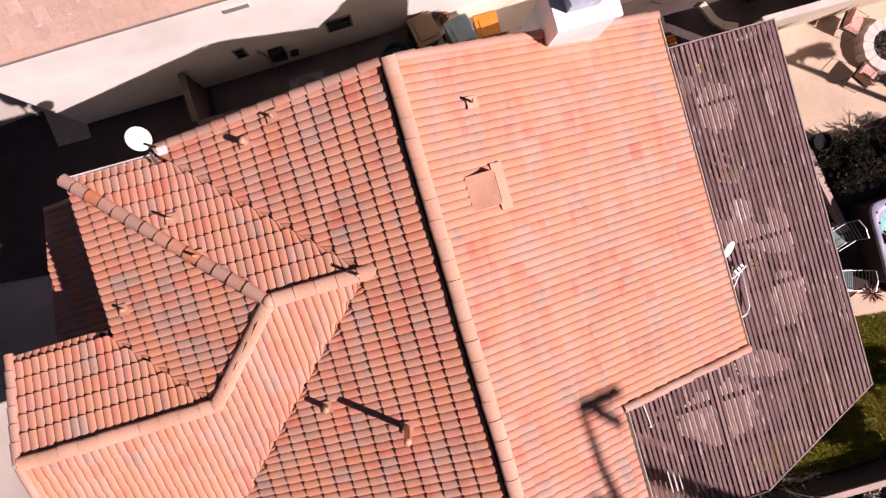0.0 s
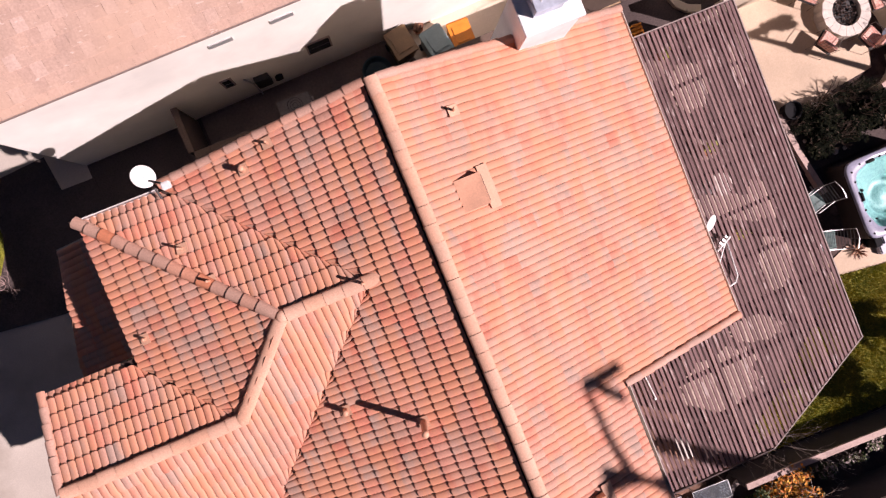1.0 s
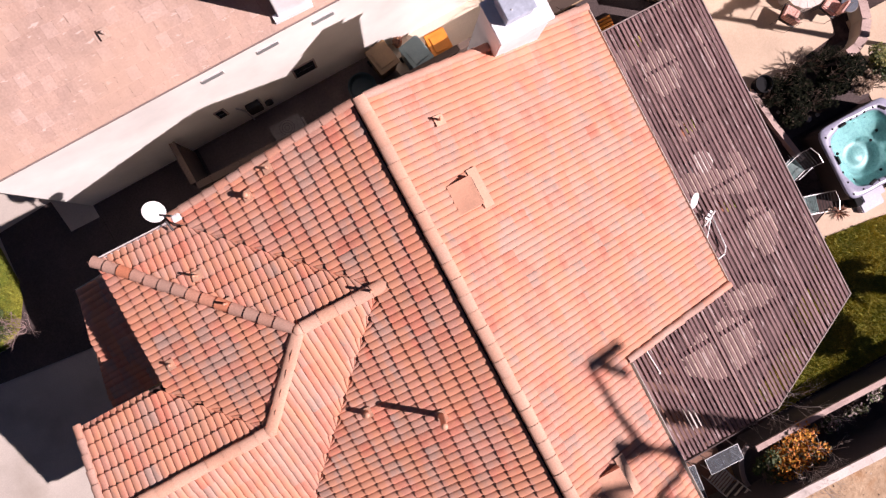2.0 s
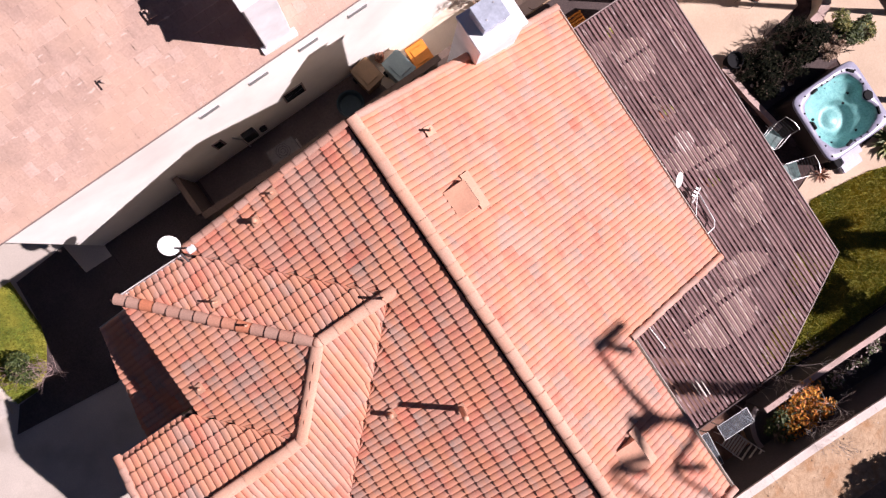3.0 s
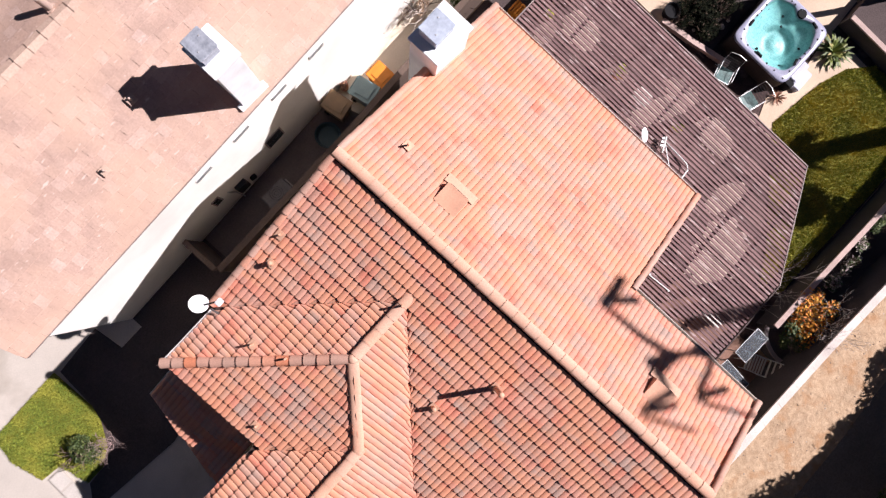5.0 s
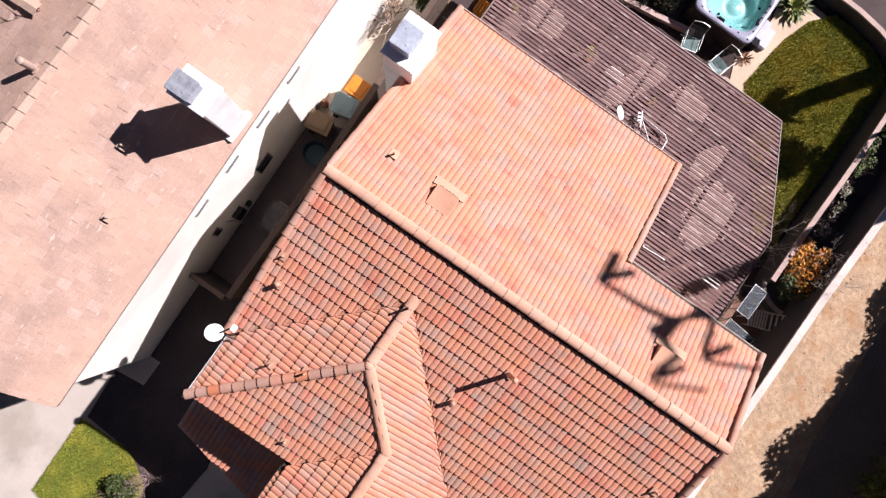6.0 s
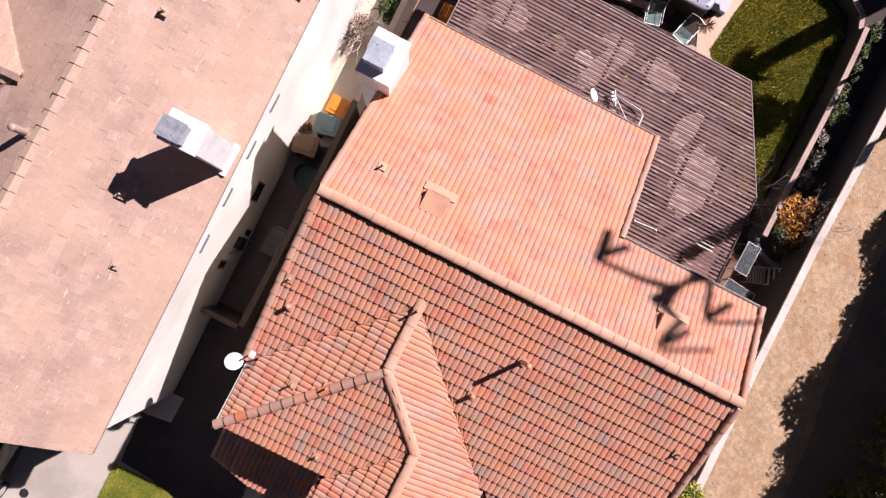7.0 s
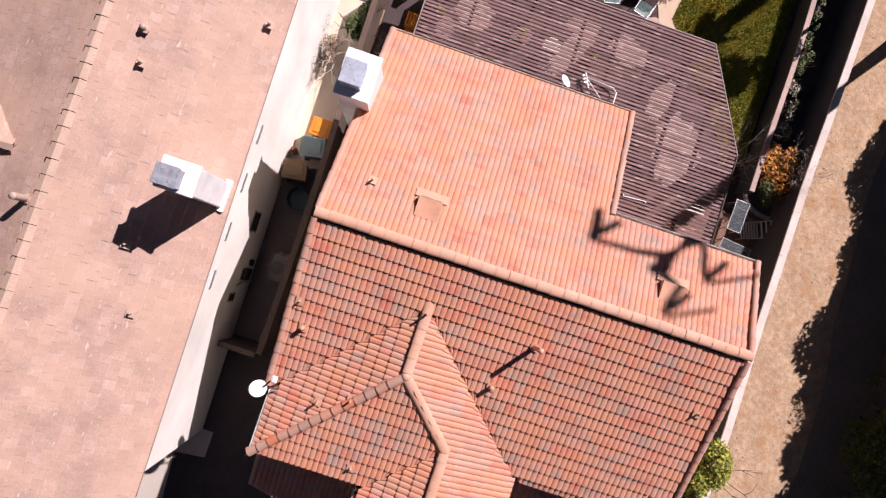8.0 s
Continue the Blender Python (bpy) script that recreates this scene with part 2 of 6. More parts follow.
PETAL = pieces("pale_flower", [(0.0, (0.05, 0.08, 0.02)), (0.5, (0.10, 0.13, 0.04)), (0.75, (0.50, 0.40, 0.38)), (1.0, (0.65, 0.52, 0.50))], 0.7, 20.0, 0.1)


GLASS = plain("frosted_glass", (0.46, 0.51, 0.56), 0.18, 0.0, 0.4)
GLASS.node_tree.nodes["Principled BSDF"].inputs["Transmission Weight"].default_value = 0.85
WINDOW = plain("window_pane", (0.03, 0.035, 0.04), 0.08)


# less sheen on black plastic and on the colours darkened for shade
for m in (LEAF_D, SHADE_GROUND, SHADEPATIO, SHADE_EARTH, BLACK):
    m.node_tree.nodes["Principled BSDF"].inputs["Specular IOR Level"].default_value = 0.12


def water_mat():
    """Clear water with a teal cast and small ripples."""
    m, nt, bsdf = node_mat("spa_water", 0.06)
    bsdf.inputs["Base Color"].default_value = (0.62, 0.90, 0.89, 1)
    bsdf.inputs["Transmission Weight"].default_value = 1.0
    bsdf.inputs["IOR"].default_value = 1.33
    bumped(nt, bsdf, noise_node(nt, 5.0, 4), 0.3, 0.03)
    return m


BASIN = surface("pale_teal_acrylic", (0.10, 0.26, 0.265), (0.28, 0.47, 0.465), 1.1, 14.0, 0.4, 0.1, 0.004)
WATER = water_mat()


# ---- mesh helpers ----
class Geo:
    """Vertices and faces of one mesh."""

    def __init__(self):
        self.v, self.f = [], []

    def add(self, verts, faces):
        n = len(self.v)
        self.v += [tuple(p) for p in verts]
        self.f += [tuple(n + i for i in f) for f in faces]
        return self

    def box(self, x0, x1, y0, y1, z0, z1, m=None):
        c = [Vector((x, y, z)) for z in (z0, z1) for y in (y0, y1) for x in (x0, x1)]
        if m:
            c = [m @ p for p in c]
        return self.add(c, [(0, 2, 3, 1), (4, 5, 7, 6), (0, 1, 5, 4), (2, 6, 7, 3), (0, 4, 6, 2), (1, 3, 7, 5)])

    def prism(self, pts, z0, z1):
        """An upright prism over a plan outline that runs anticlockwise; z1 may be a function of x and y."""
        n = len(pts)
        top = z1 if callable(z1) else (lambda x, y: z1)
        v = [(x, y, z0) for x, y in pts] + [(x, y, top(x, y)) for x, y in pts]
        f = [tuple(range(n - 1, -1, -1)), tuple(range(n, 2 * n))]
        f += [(i, (i + 1) % n, n + (i + 1) % n, n + i) for i in range(n)]
        return self.add(v, f)

    def tube(self, path, radii, sides=8, closed=True):
        """A round bar along a path of points."""
        path = [Vector(p) for p in path]
        radii = radii if isinstance(radii, (list, tuple)) else [radii] * len(path)
        rings, n0 = [], len(self.v)
        for i, (p, r) in enumerate(zip(path, radii)):
            d = path[min(i + 1, len(path) - 1)] - path[max(i - 1, 0)]
            q = d.to_track_quat("Z", "Y")
            rings.append([p + q @ Vector((r * math.cos(a), r * math.sin(a), 0)) for a in (2 * math.pi * k / sides for k in range(sides))])
        self.v += [tuple(p) for ring in rings for p in ring]
        for i in range(len(rings) - 1):
            for k in range(sides):
                a, b = n0 + i * sides + k, n0 + i * sides + (k + 1) % sides
                self.f.append((a, b, b + sides, a + sides))
        if closed:
            self.f.append(tuple(n0 + k for k in range(sides - 1, -1, -1)))
            self.f.append(tuple(n0 + (len(rings) - 1) * sides + k for k in range(sides)))
        return self

    def lathe(self, profile, sides=24, centre=(0, 0, 0)):
        """Turns (radius, height) pairs about an upright axis."""
        n0, (cx, cy, cz) = len(self.v), centre
        for r, z in profile:
            self.v += [(cx + r * math.cos(2 * math.pi * k / sides), cy + r * math.sin(2 * math.pi * k / sides), cz + z) for k in range(sides)]
        for i in range(len(profile) - 1):
            for k in range(sides):
                a, b = n0 + i * sides + k, n0 + i * sides + (k + 1) % sides
                self.f.append((a, b, b + sides, a + sides))
        return self

    def mesh(self, name, smooth=False):
        me = bpy.data.meshes.new(name)
        me.from_pydata(self.v, [], self.f)
        if smooth:
            me.polygons.foreach_set("use_smooth", [True] * len(me.polygons))
        me.update()
        return me


def bevelled(me, width, segments=2):
    bm = bmesh.new()
    bm.from_mesh(me)
    bmesh.ops.remove_doubles(bm, verts=bm.verts, dist=1e-5)
    bmesh.ops.bevel(bm, geom=bm.edges[:], offset=width, segments=segments, affect="EDGES", clamp_overlap=True)
    bm.to_mesh(me)
    bm.free()
    return me


BASES = {}


def thing(name, base, label, category, group="", kind=""):
    """An Empty at a thing's base, which holds its parts."""
    ob = new(name)
    ob.location = base
    BASES[ob] = Vector(base)
    return tagged(ob, label, category, group, kind)


def part(name, geo, material, parent=None, label="", smooth=False, bevel=0.0):
    """Links a mesh in world coordinates as one part under a thing or a part."""
    me = geo if isinstance(geo, bpy.types.Mesh) else geo.mesh(name, smooth)
    if bevel:
        bevelled(me, bevel)
    if not me.materials:
        me.materials.append(material)
    ob = new(name, me)
    if parent is not None:
        ob.parent = parent
        ob.matrix_parent_inverse = Matrix.Translation(-BASES.get(parent, Vector()))
        BASES[ob] = Vector()
    return tagged(ob, label)


def piece(name, me, m, parent):
    """One of many alike pieces on shared mesh data, at the world pose m."""
    ob = new(name, me)
    ob.parent = parent
    ob.matrix_parent_inverse = Matrix.Translation(-BASES.get(parent, Vector()))
    ob.matrix_basis = m
    return ob


def structure(name, geo, material, label, category):
    me = geo.mesh(name)
    me.materials.append(material)
    return tagged(new(name, me), label, category, kind="structure")


# ---- ground ----
def ragged(pts, steps=6, amount=0.08, seed=1):
    """An outline with its straight sides broken into small uneven steps."""
    rnd, out = random.Random(seed), []
    for (x0, y0), (x1, y1) in zip(pts, pts[1:] + pts[:1]):
        for i in range(steps):
            t = i / steps
            out.append((x0 + (x1 - x0) * t + rnd.uniform(-amount, amount) * (i > 0), y0 + (y1 - y0) * t + rnd.uniform(-amount, amount) * (i > 0)))
    return out


g = Geo()
g.add([(-900, -900, -0.03), (900, -900, -0.03), (900, 900, -0.03), (-900, 900, -0.03)], [(0, 1, 2, 3)])
structure("ground", g, DIRT, "bare sandy earth beside and beyond the houses", "ground")
BACK_LAWN = [(8.3, -8.1), (14.3, -8.3), (14.95, -8.05), (15.38, -7.3), (15.62, -6.2), (15.62, -5.35), (14.8, -4.65), (13.8, -4.3), (13.0, -4.15), (12.2, -4.05), (11.5, -3.95), (10.2, -5.0), (8.2, -6.6), (6.9, -7.4), (7.3, -8.1)]
slab = Geo().prism([(5.2, -8.3), (16.9, -8.3), (16.9, 5.1), (5.2, 5.1)], -0.4, -0.012)
structure("back_soil", Geo().prism([(9.9, 5.1), (20, 5.1), (20, 9.0), (8.2, 9.0), (8.2, 6.2), (9.9, 6.2)], -0.4, -0.013), SHADE_GROUND, "planted soil behind the patio, darkened for shade", "soil")
structure("patio_base", slab, SHADEPATIO, "brown paving round the covered patio, darkened for its shade", "paving")
structure("side_soil", Geo().prism([(-6.5, -9.6), (5.2, -9.6), (5.2, -2.0), (-6.5, -2.0)], -0.4, -0.014), EARTH, "dark bare soil in the narrow side yard", "soil")
cream = [(11.38, 5.05), (11.3, 1.15), (11.2, 0.95), (11.9, 1.02), (12.7, 1.2), (13.7, 1.45), (14.8, 1.6), (15.2, 3.8), (15.6, 5.05)]
structure("patio", Geo().prism(cream, -0.3, 0.03), PATIO, "cream concrete patio round the fire pit", "patio")
path_pts = [(11.0, -4.3), (11.5, -4.0), (12.2, -4.1), (13.0, -4.2), (13.8, -4.35), (14.7, -4.7), (15.4, -5.36), (15.45, -3.4), (17.5, -3.3), (17.5, 1.8), (15.35, 1.8), (15.32, 0.3), (14.95, -0.62), (14.9, -3.4), (13.2, -3.6), (12.0, -3.2), (11.2, -3.5)]
structure("garden_path", Geo().prism(path_pts, -0.3, 0.02), PATIO, "cream concrete path curving past the hot tub", "path")
structure("shrub_bed", Geo().prism([(11.5, -0.65), (14.9, -0.65), (15.3, 0.4), (15.0, 1.3), (13.6, 1.45), (12.6, 1.2), (11.8, 1.05), (11.4, 0.95)], -0.3, 0.036), SHADE_GROUND, "mulched bed beside the hot tub, darkened for shade", "soil")
structure("lawn", Geo().prism(BACK_LAWN, -0.3, 0.035), TURF, "green and yellowing back lawn", "lawn")
# the lawn's house-side edge follows the edge of the house's shadow
FRONT_LAWN = [(-10.75, 8.0), (-13.42, 7.92), (-13.6, 7.0), (-13.4, 5.95), (-12.74, 5.86), (-12.56, 4.85), (-11.9, 4.85), (-11.35, 5.2), (-10.9, 5.9), (-10.75, 6.4)]
structure("driveway", Geo().prism([(-30, -12), (-7.6, -12), (-7.6, 12.0), (-30, 12.0)], -0.4, -0.004), CONCRETE, "pale concrete driveway before the garage", "driveway")
# shaded length of the passage, painted darker than the cream strip
structure("brown_side_path", Geo().prism([(-4.5, 6.3), (2.0, 6.3), (1.4, 8.2), (-4.5, 8.2)], -0.4, 0.003), PASSAGE, "concrete of the side passage, coloured dark for shade", "path")
structure("side_path", Geo().prism([(2.0, 6.3), (8.2, 6.3), (8.2, 8.2), (1.4, 8.2)], -0.4, 0.004), SIDE, "cream concrete strip between the houses", "path")
# the house's shade on this strip is painted as dark ground
structure("side_yard", Geo().prism([(-7.9, 4.4), (9.9, 4.4), (9.9, 6.2), (-4.5, 6.2), (-4.5, 8.2), (-7.9, 8.2)], -0.4, 0.002), SHADE_GROUND, "ground strip in the narrow side yard, coloured dark for shade", "soil")
# dark patch in the outline of the house's cast shadow
structure("front_bed", Geo().prism([(-11.9, 4.84), (-12.55, 4.8), (-13.1, 4.1), (-9.9, 3.75), (-7.85, 4.2), (-7.85, 7.0), (-8.8, 7.0), (-8.9, 8.03), (-10.6, 7.88), (-10.74, 6.4), (-10.89, 5.9), (-11.34, 5.2)], -0.3, 0.025), SHADE_GROUND, "house shadow laid as a dark patch before the porch", "soil")
structure("front_lawn", Geo().prism(FRONT_LAWN[::-1], -0.3, 0.03), TURF, "bright green front lawn", "lawn")


def grass(name, outline, z, count, material, label, seed):
    """Small blades over an outline, joined into one mesh."""
    rnd = random.Random(seed)
    xs, ys = [p[0] for p in outline], [p[1] for p in outline]

    def inside(x, y):
        hit = False
        for (x0, y0), (x1, y1) in zip(outline, outline[1:] + outline[:1]):
            if (y0 > y) != (y1 > y) and x < (x1 - x0) * (y - y0) / (y1 - y0) + x0:
                hit = not hit
        return hit

    g = Geo()
    while count:
        x, y = rnd.uniform(min(xs), max(xs)), rnd.uniform(min(ys), max(ys))
        if not inside(x, y):
            continue
        count -= 1
        a, h, w = rnd.uniform(0, 6.28), rnd.uniform(0.04, 0.09), rnd.uniform(0.008, 0.016)
        dx, dy, lx, ly = w * math.cos(a), w * math.sin(a), rnd.uniform(-0.05, 0.05), rnd.uniform(-0.05, 0.05)
        g.add([(x - dx, y - dy, z), (x + dx, y + dy, z), (x + lx, y + ly, z + h)], [(0, 1, 2)])
    me = g.mesh(name)
    me.materials.append(material)
    return tagged(new(name, me), label, "grass", kind="stuff")


grass("lawn_grass", BACK_LAWN, 0.035, 60000, GRASS, "short green and straw-coloured grass of the back lawn", 3)
grass("front_grass", FRONT_LAWN, 0.03, 24000, LAWN_F, "short bright green grass of the front lawn", 4)


# ---- roofs ----
R, P = 6.58, 0.345
SLOPE = math.atan(P)
ROLL = 0.1524


def barrel_mesh(name, width, length, lift=0.037, high=0.028):
    """A double-roll tile: u runs down the slope, w across it, h away from it; two round rolls with narrow pans between."""
    g, prof = Geo(), []
    roll = 0.93 * ROLL
    for c in (-0.5 * ROLL, 0.5 * ROLL):
        prof.append((c - ROLL / 2, 0.0))
        prof += [(c + roll * (t - 0.5), high * math.sin(math.pi * t) ** 0.43) for t in (0.0, 0.035, 0.2, 0.5, 0.8, 0.965, 1.0)]
    prof.append((ROLL, 0.0))
    n = len(prof)
    butt = [length - 0.016 * (1 - h / high) ** 1.6 for w, h in prof]
    g.v += [(0.0, w, h * 0.9) for w, h in prof]
    g.v += [(u, w, h + lift) for u, (w, h) in zip(butt, prof)]
    g.f = [(i, n + i, n + i + 1, i + 1) for i in range(n - 1)]
    b = len(g.v)
    g.v += [(u, w, h + lift) for u, (w, h) in zip(butt, prof)]
    g.v += [(u - 0.004, w, h * 0.9 + lift - 0.037) for u, (w, h) in zip(butt, prof)]
    g.f += [(b + i, b + n + i, b + n + i + 1, b + i + 1) for i in range(n - 1)]
    return g.mesh(name, True)


def flat_mesh(name, width, length, lift=0.012):
    """A flat tile with a rounded-off butt."""
    w, g = width / 2 - 0.0012, Geo()
    prof = [(0.0, 0.002), (length - 0.012, lift), (length, lift - 0.006), (length, lift - 0.018)]
    g.v = [(u, s * w, h) for u, h in prof for s in (-1, 1)]
    g.f = [(2 * i, 2 * i + 2, 2 * i + 3, 2 * i + 1) for i in range(3)]
    return g.mesh(name)


def frame_of(origin, down, pitch):
    """The pose of a roof plane: u down the slope, w across, h out of it."""
    d = Vector((down[0], down[1], 0)).normalized()
    a = math.atan(pitch)
    u = d * math.cos(a) - Vector((0, 0, math.sin(a)))
    h = d * math.sin(a) + Vector((0, 0, math.cos(a)))
    w = h.cross(u)
    m = Matrix((u, w, h)).transposed().to_4x4()
    m.translation = origin
    return m


def tile_plane(parent, origin, down, pitch, u_len, w_range, limits, me, width, exposure, singles, name="roof_tile", joined="roof_tiles", jitter=0.004, stagger=False, start=0.0, seed=5):
    """Covers a roof plane with courses of tiles. limits: plan half-planes (a, b, c), a*x + b*y <= c, at which tiles are cut.
    singles: a test on (x, y) for the stretch whose whole tiles are objects of their own."""
    rnd = random.Random(seed)
    m = frame_of(Vector(origin), down, pitch)
    base = np.array([v.co[:] for v in me.vertices])
    faces = [tuple(p.vertices) for p in me.polygons]
    rot, org = np.array(m.to_3x3()), np.array(m.translation)
    verts, polys, count, objects = [], [], 0, 0
    n_course, n_w = int(math.ceil((u_len - start) / exposure)), int(math.ceil((w_range[1] - w_range[0]) / width - 0.1))
    top = base[:, 0].max()
    for i in range(n_course):
        for j in range(n_w + (1 if stagger else 0)):
            u = start + i * exposure
            w = w_range[0] + (j + 0.5 - (0.5 * (i % 2) if stagger else 0)) * width
            tilt, du, dh = rnd.uniform(-jitter, jitter) * 3, rnd.uniform(-jitter, jitter), rnd.uniform(0, jitter)
            loc = base + (u + du, w, dh)
            loc[:, 1] += (base[:, 0] - top * 0.5) * tilt
            pts = loc @ rot.T + org
            outs = [pts[:, 0] * a + pts[:, 1] * b - c for a, b, c in limits]
            if any((o > 0).all() for o in outs) or any((o > 0).mean() > 0.93 for o in outs):
                continue
            whole = all((o <= 0).all() for o in outs)
            if whole and objects < 300 and singles and singles(pts[:, 0].mean(), pts[:, 1].mean()):
                piece(name, me, m @ pose(u + du, w, dh, 0, 0, math.degrees(tilt)), parent)
                objects += 1
                continue
            for o, (a, b, c) in zip(outs, limits):
                over = np.maximum(o, 0)[:, None] / (a * a + b * b)
                pts[:, :2] -= over * (a, b)
            polys += [tuple(count + k for k in f) for f in faces]
            verts.append(pts)
            count += len(pts)
    if verts:
        rest = bpy.data.meshes.new(joined)
        rest.from_pydata(np.concatenate(verts).tolist(), [], polys)
        rest.polygons.foreach_set("use_smooth", [me.polygons[0].use_smooth] * len(rest.polygons))
        rest.materials.append(me.materials[0])
        ob = new(joined, rest)
        ob.parent = parent
        ob.matrix_parent_inverse = Matrix.Translation(-BASES.get(parent, Vector()))
        tagged(ob, kind="stuff")


def cap_mesh(name, r0, r1, length, rise=0.7, thick=0.03):
    """A tapered half-round ridge cap with a thick open end."""
    g, n = Geo(), 11
    arc = [math.pi * k / (n - 1) for k in range(n)]
    for u, r in ((0, r0), (length, r1), (length, r1), (length - 0.002, r1 - thick)):
        g.v += [(u, -r * math.cos(a), r * math.sin(a) * rise) for a in arc]
    g.f = [(i * n + k, (i + 1) * n + k, (i + 1) * n + k + 1, i * n + k + 1) for i in (0, 2) for k in range(n - 1)]
    return g.mesh(name, True)


def caps(parent, a, b, me, step, up, sink=0.0):
    """Caps in a row from a to b, each overlapping the next."""
    a, b = Vector(a), Vector(b)
    d = (b - a).normalized()
    h = (Vector((0, 0, 1)) - d * d.z).normalized()
    m = Matrix((d, h.cross(d), h)).transposed().to_4x4()
    n = max(1, int(round((b - a).length / step)))
    rnd = random.Random(int(a.x * 7 + b.y * 13))
    for i in range(n):
        m.translation = a + (b - a) * (i / n) + h * (up - sink)
        piece("ridge_cap", me, m @ pose(0, rnd.uniform(-0.006, 0.006), rnd.uniform(-0.003, 0.004), 0, -1.6, rnd.uniform(-0.7, 0.7)), parent)


BARREL = barrel_mesh("roof_tile", 2 * ROLL, 0.41)
BARREL.materials.append(TILE)
HIPCAP = cap_mesh("ridge_cap", 0.105, 0.130, 0.40, 0.85)
HIPCAP.materials.append(CAP)
RIDGECAP = cap_mesh("ridge_cap", 0.132, 0.138, 0.40, 0.50, 0.008)
RIDGECAP.materials.append(CAP_LIGHT)
RAKECAP = cap_mesh("rake_tile", 0.075, 0.09, 0.40, 0.75)
RAKECAP.materials.append(CAP_RAKE)

house = thing("house", (0, 0, 0), "two-storey cream stucco house under a terracotta barrel-tile roof", "house")
YN, YS, E1, E2, YE = 5.0, -6.45, 5.71, 2.48, -2.33
WE, XG, YH, XH, W1, YN1 = -5.11, -1.38, 1.617, -3.15, -6.40, 4.84
ZH = R + P * XG
YG = 0.033
ZG = ZH - P * (YH - YG)
XGW, YGN, YGS = -8.44, 1.92, -2.12
DROP = 0.035


def deck(name, pts, zf, thick=0.16):
    """A roof deck under the tiles, following a plane over a plan outline."""
    g, n = Geo(), len(pts)
    g.add([(x, y, zf(x, y) - DROP - thick) for x, y in pts] + [(x, y, zf(x, y) - DROP) for x, y in pts],
          [tuple(range(n - 1, -1, -1)), tuple(range(n, 2 * n))] + [(i, (i + 1) % n, n + (i + 1) % n, n + i) for i in range(n)])
    return part(name, g, UNDER, house)


def z_e(x, y): return R - P * x
def z_w(x, y): return R + P * x
def z_s(x, y): return ZG - P * (YG - y)
def z_n(x, y): return ZH - P * (y - YH)
def z_h(x, y): return ZH - P * (XH - x)
def z_g(x, y): return ZG - P * (y - YG)


east = deck("roof_slope", [(0, YS), (E2, YS), (E2, YE), (E1, YE), (E1, YN), (0, YN)], z_e)
west = deck("roof_slope", [(0, YN), (-4.6, YN), (XG, YH), (WE, YH - (XG - WE)), (WE, YS), (0, YS)], z_w)
south = deck("roof_slope", [(XG, YH), (XH, YH), (XH - (YH - YG), YG), (XGW, YG), (XGW, YGS), (WE, YGS)], z_s)
north = deck("roof_slope", [(XG, YH), (-4.62, YN1), (W1, YN1), (XH, YH)], z_n)
hip = deck("roof_slope", [(XH, YH), (W1, YN1), (W1, 1.70), (XH - (YH - YG), YG)], z_h)
garage_slope = deck("roof_slope", [(XH - (YH - YG), YG), (W1, 1.70), (W1, YGN), (XGW, YGN), (XGW, YG)], z_g)

tile_plane(east, (0, YE, R), (1, 0), P, E1 / math.cos(SLOPE) + 0.02, (0, YN - YE), [(0, 1, YN + 0.02), (1, 0, E1 + 0.03)], BARREL, 2 * ROLL, 0.335, lambda x, y: 0.3 < x < 3.2 and 0.0 < y < 4.4, seed=6)
tile_plane(east, (0, YS, R), (1, 0), P, E2 / math.cos(SLOPE) + 0.02, (0, YE - YS), [(0, -1, -YS), (1, 0, E2 + 0.03)], BARREL, 2 * ROLL, 0.335, None, seed=7)
tile_plane(west, (0, YH + 24 * ROLL, R), (-1, 0), P, 4.6 / math.cos(SLOPE), (0, 24 * ROLL), [(0, 1, YN + 0.02), (-1, 0, 4.75), (-1, -1, -XG - YH)], BARREL, 2 * ROLL, 0.335, None, seed=8, start=0.14)
tile_plane(west, (0, YH, R), (-1, 0), P, -WE / math.cos(SLOPE) + 0.02, (0, YH - YS), [(0, -1, -YS), (-1, 0, -WE + 0.03), (-1, 1, -XG + YH)], BARREL, 2 * ROLL, 0.335, lambda x, y: -3.4 < x < -0.2 and -3.6 < y < 1.2, seed=9, start=0.14)
D2 = YH - YG
tile_plane(south, (XH, YH, ZH), (0, -1), P, (YH - YGS) / math.cos(SLOPE) + 0.02, (-D2, 2.0), [(1, -1, XG - YH), (-1, 1, YH - XH), (0, 1, YH), (0, -1, -YGS + 0.03)], BARREL, 2 * ROLL, 0.335, lambda x, y: -4.3 < x < -2.2 and -1.9 < y < 1.2, seed=10)
tile_plane(south, (XH - D2, YG, ZG), (0, -1), P, (YG - YGS) / math.cos(SLOPE) + 0.02, (-26 * ROLL, 0), [(-1, 0, -XGW), (0, -1, -YGS + 0.03)], BARREL, 2 * ROLL, 0.335, None, seed=17)
tile_plane(north, (XH, YH, ZH), (0, 1), P, (YN1 - YH) / math.cos(SLOPE) + 0.02, (-2.0, 3.4), [(0, 1, YN1 + 0.03), (-1, -1, -XH - YH), (1, 1, XG + YH)], BARREL, 2 * ROLL, 0.335, None, seed=11, start=0.12)
tile_plane(hip, (XH, YH, ZH), (-1, 0), P, (XH - W1) / math.cos(SLOPE) + 0.02, (-3.4, 2.0), [(-1, 0, -W1 + 0.03), (1, 1, XH + YH), (1, -1, XH - YH - 0.15), (-1, -1, -(XH - (YH - YG)) - YG)], BARREL, 2 * ROLL, 0.335, None, seed=12)
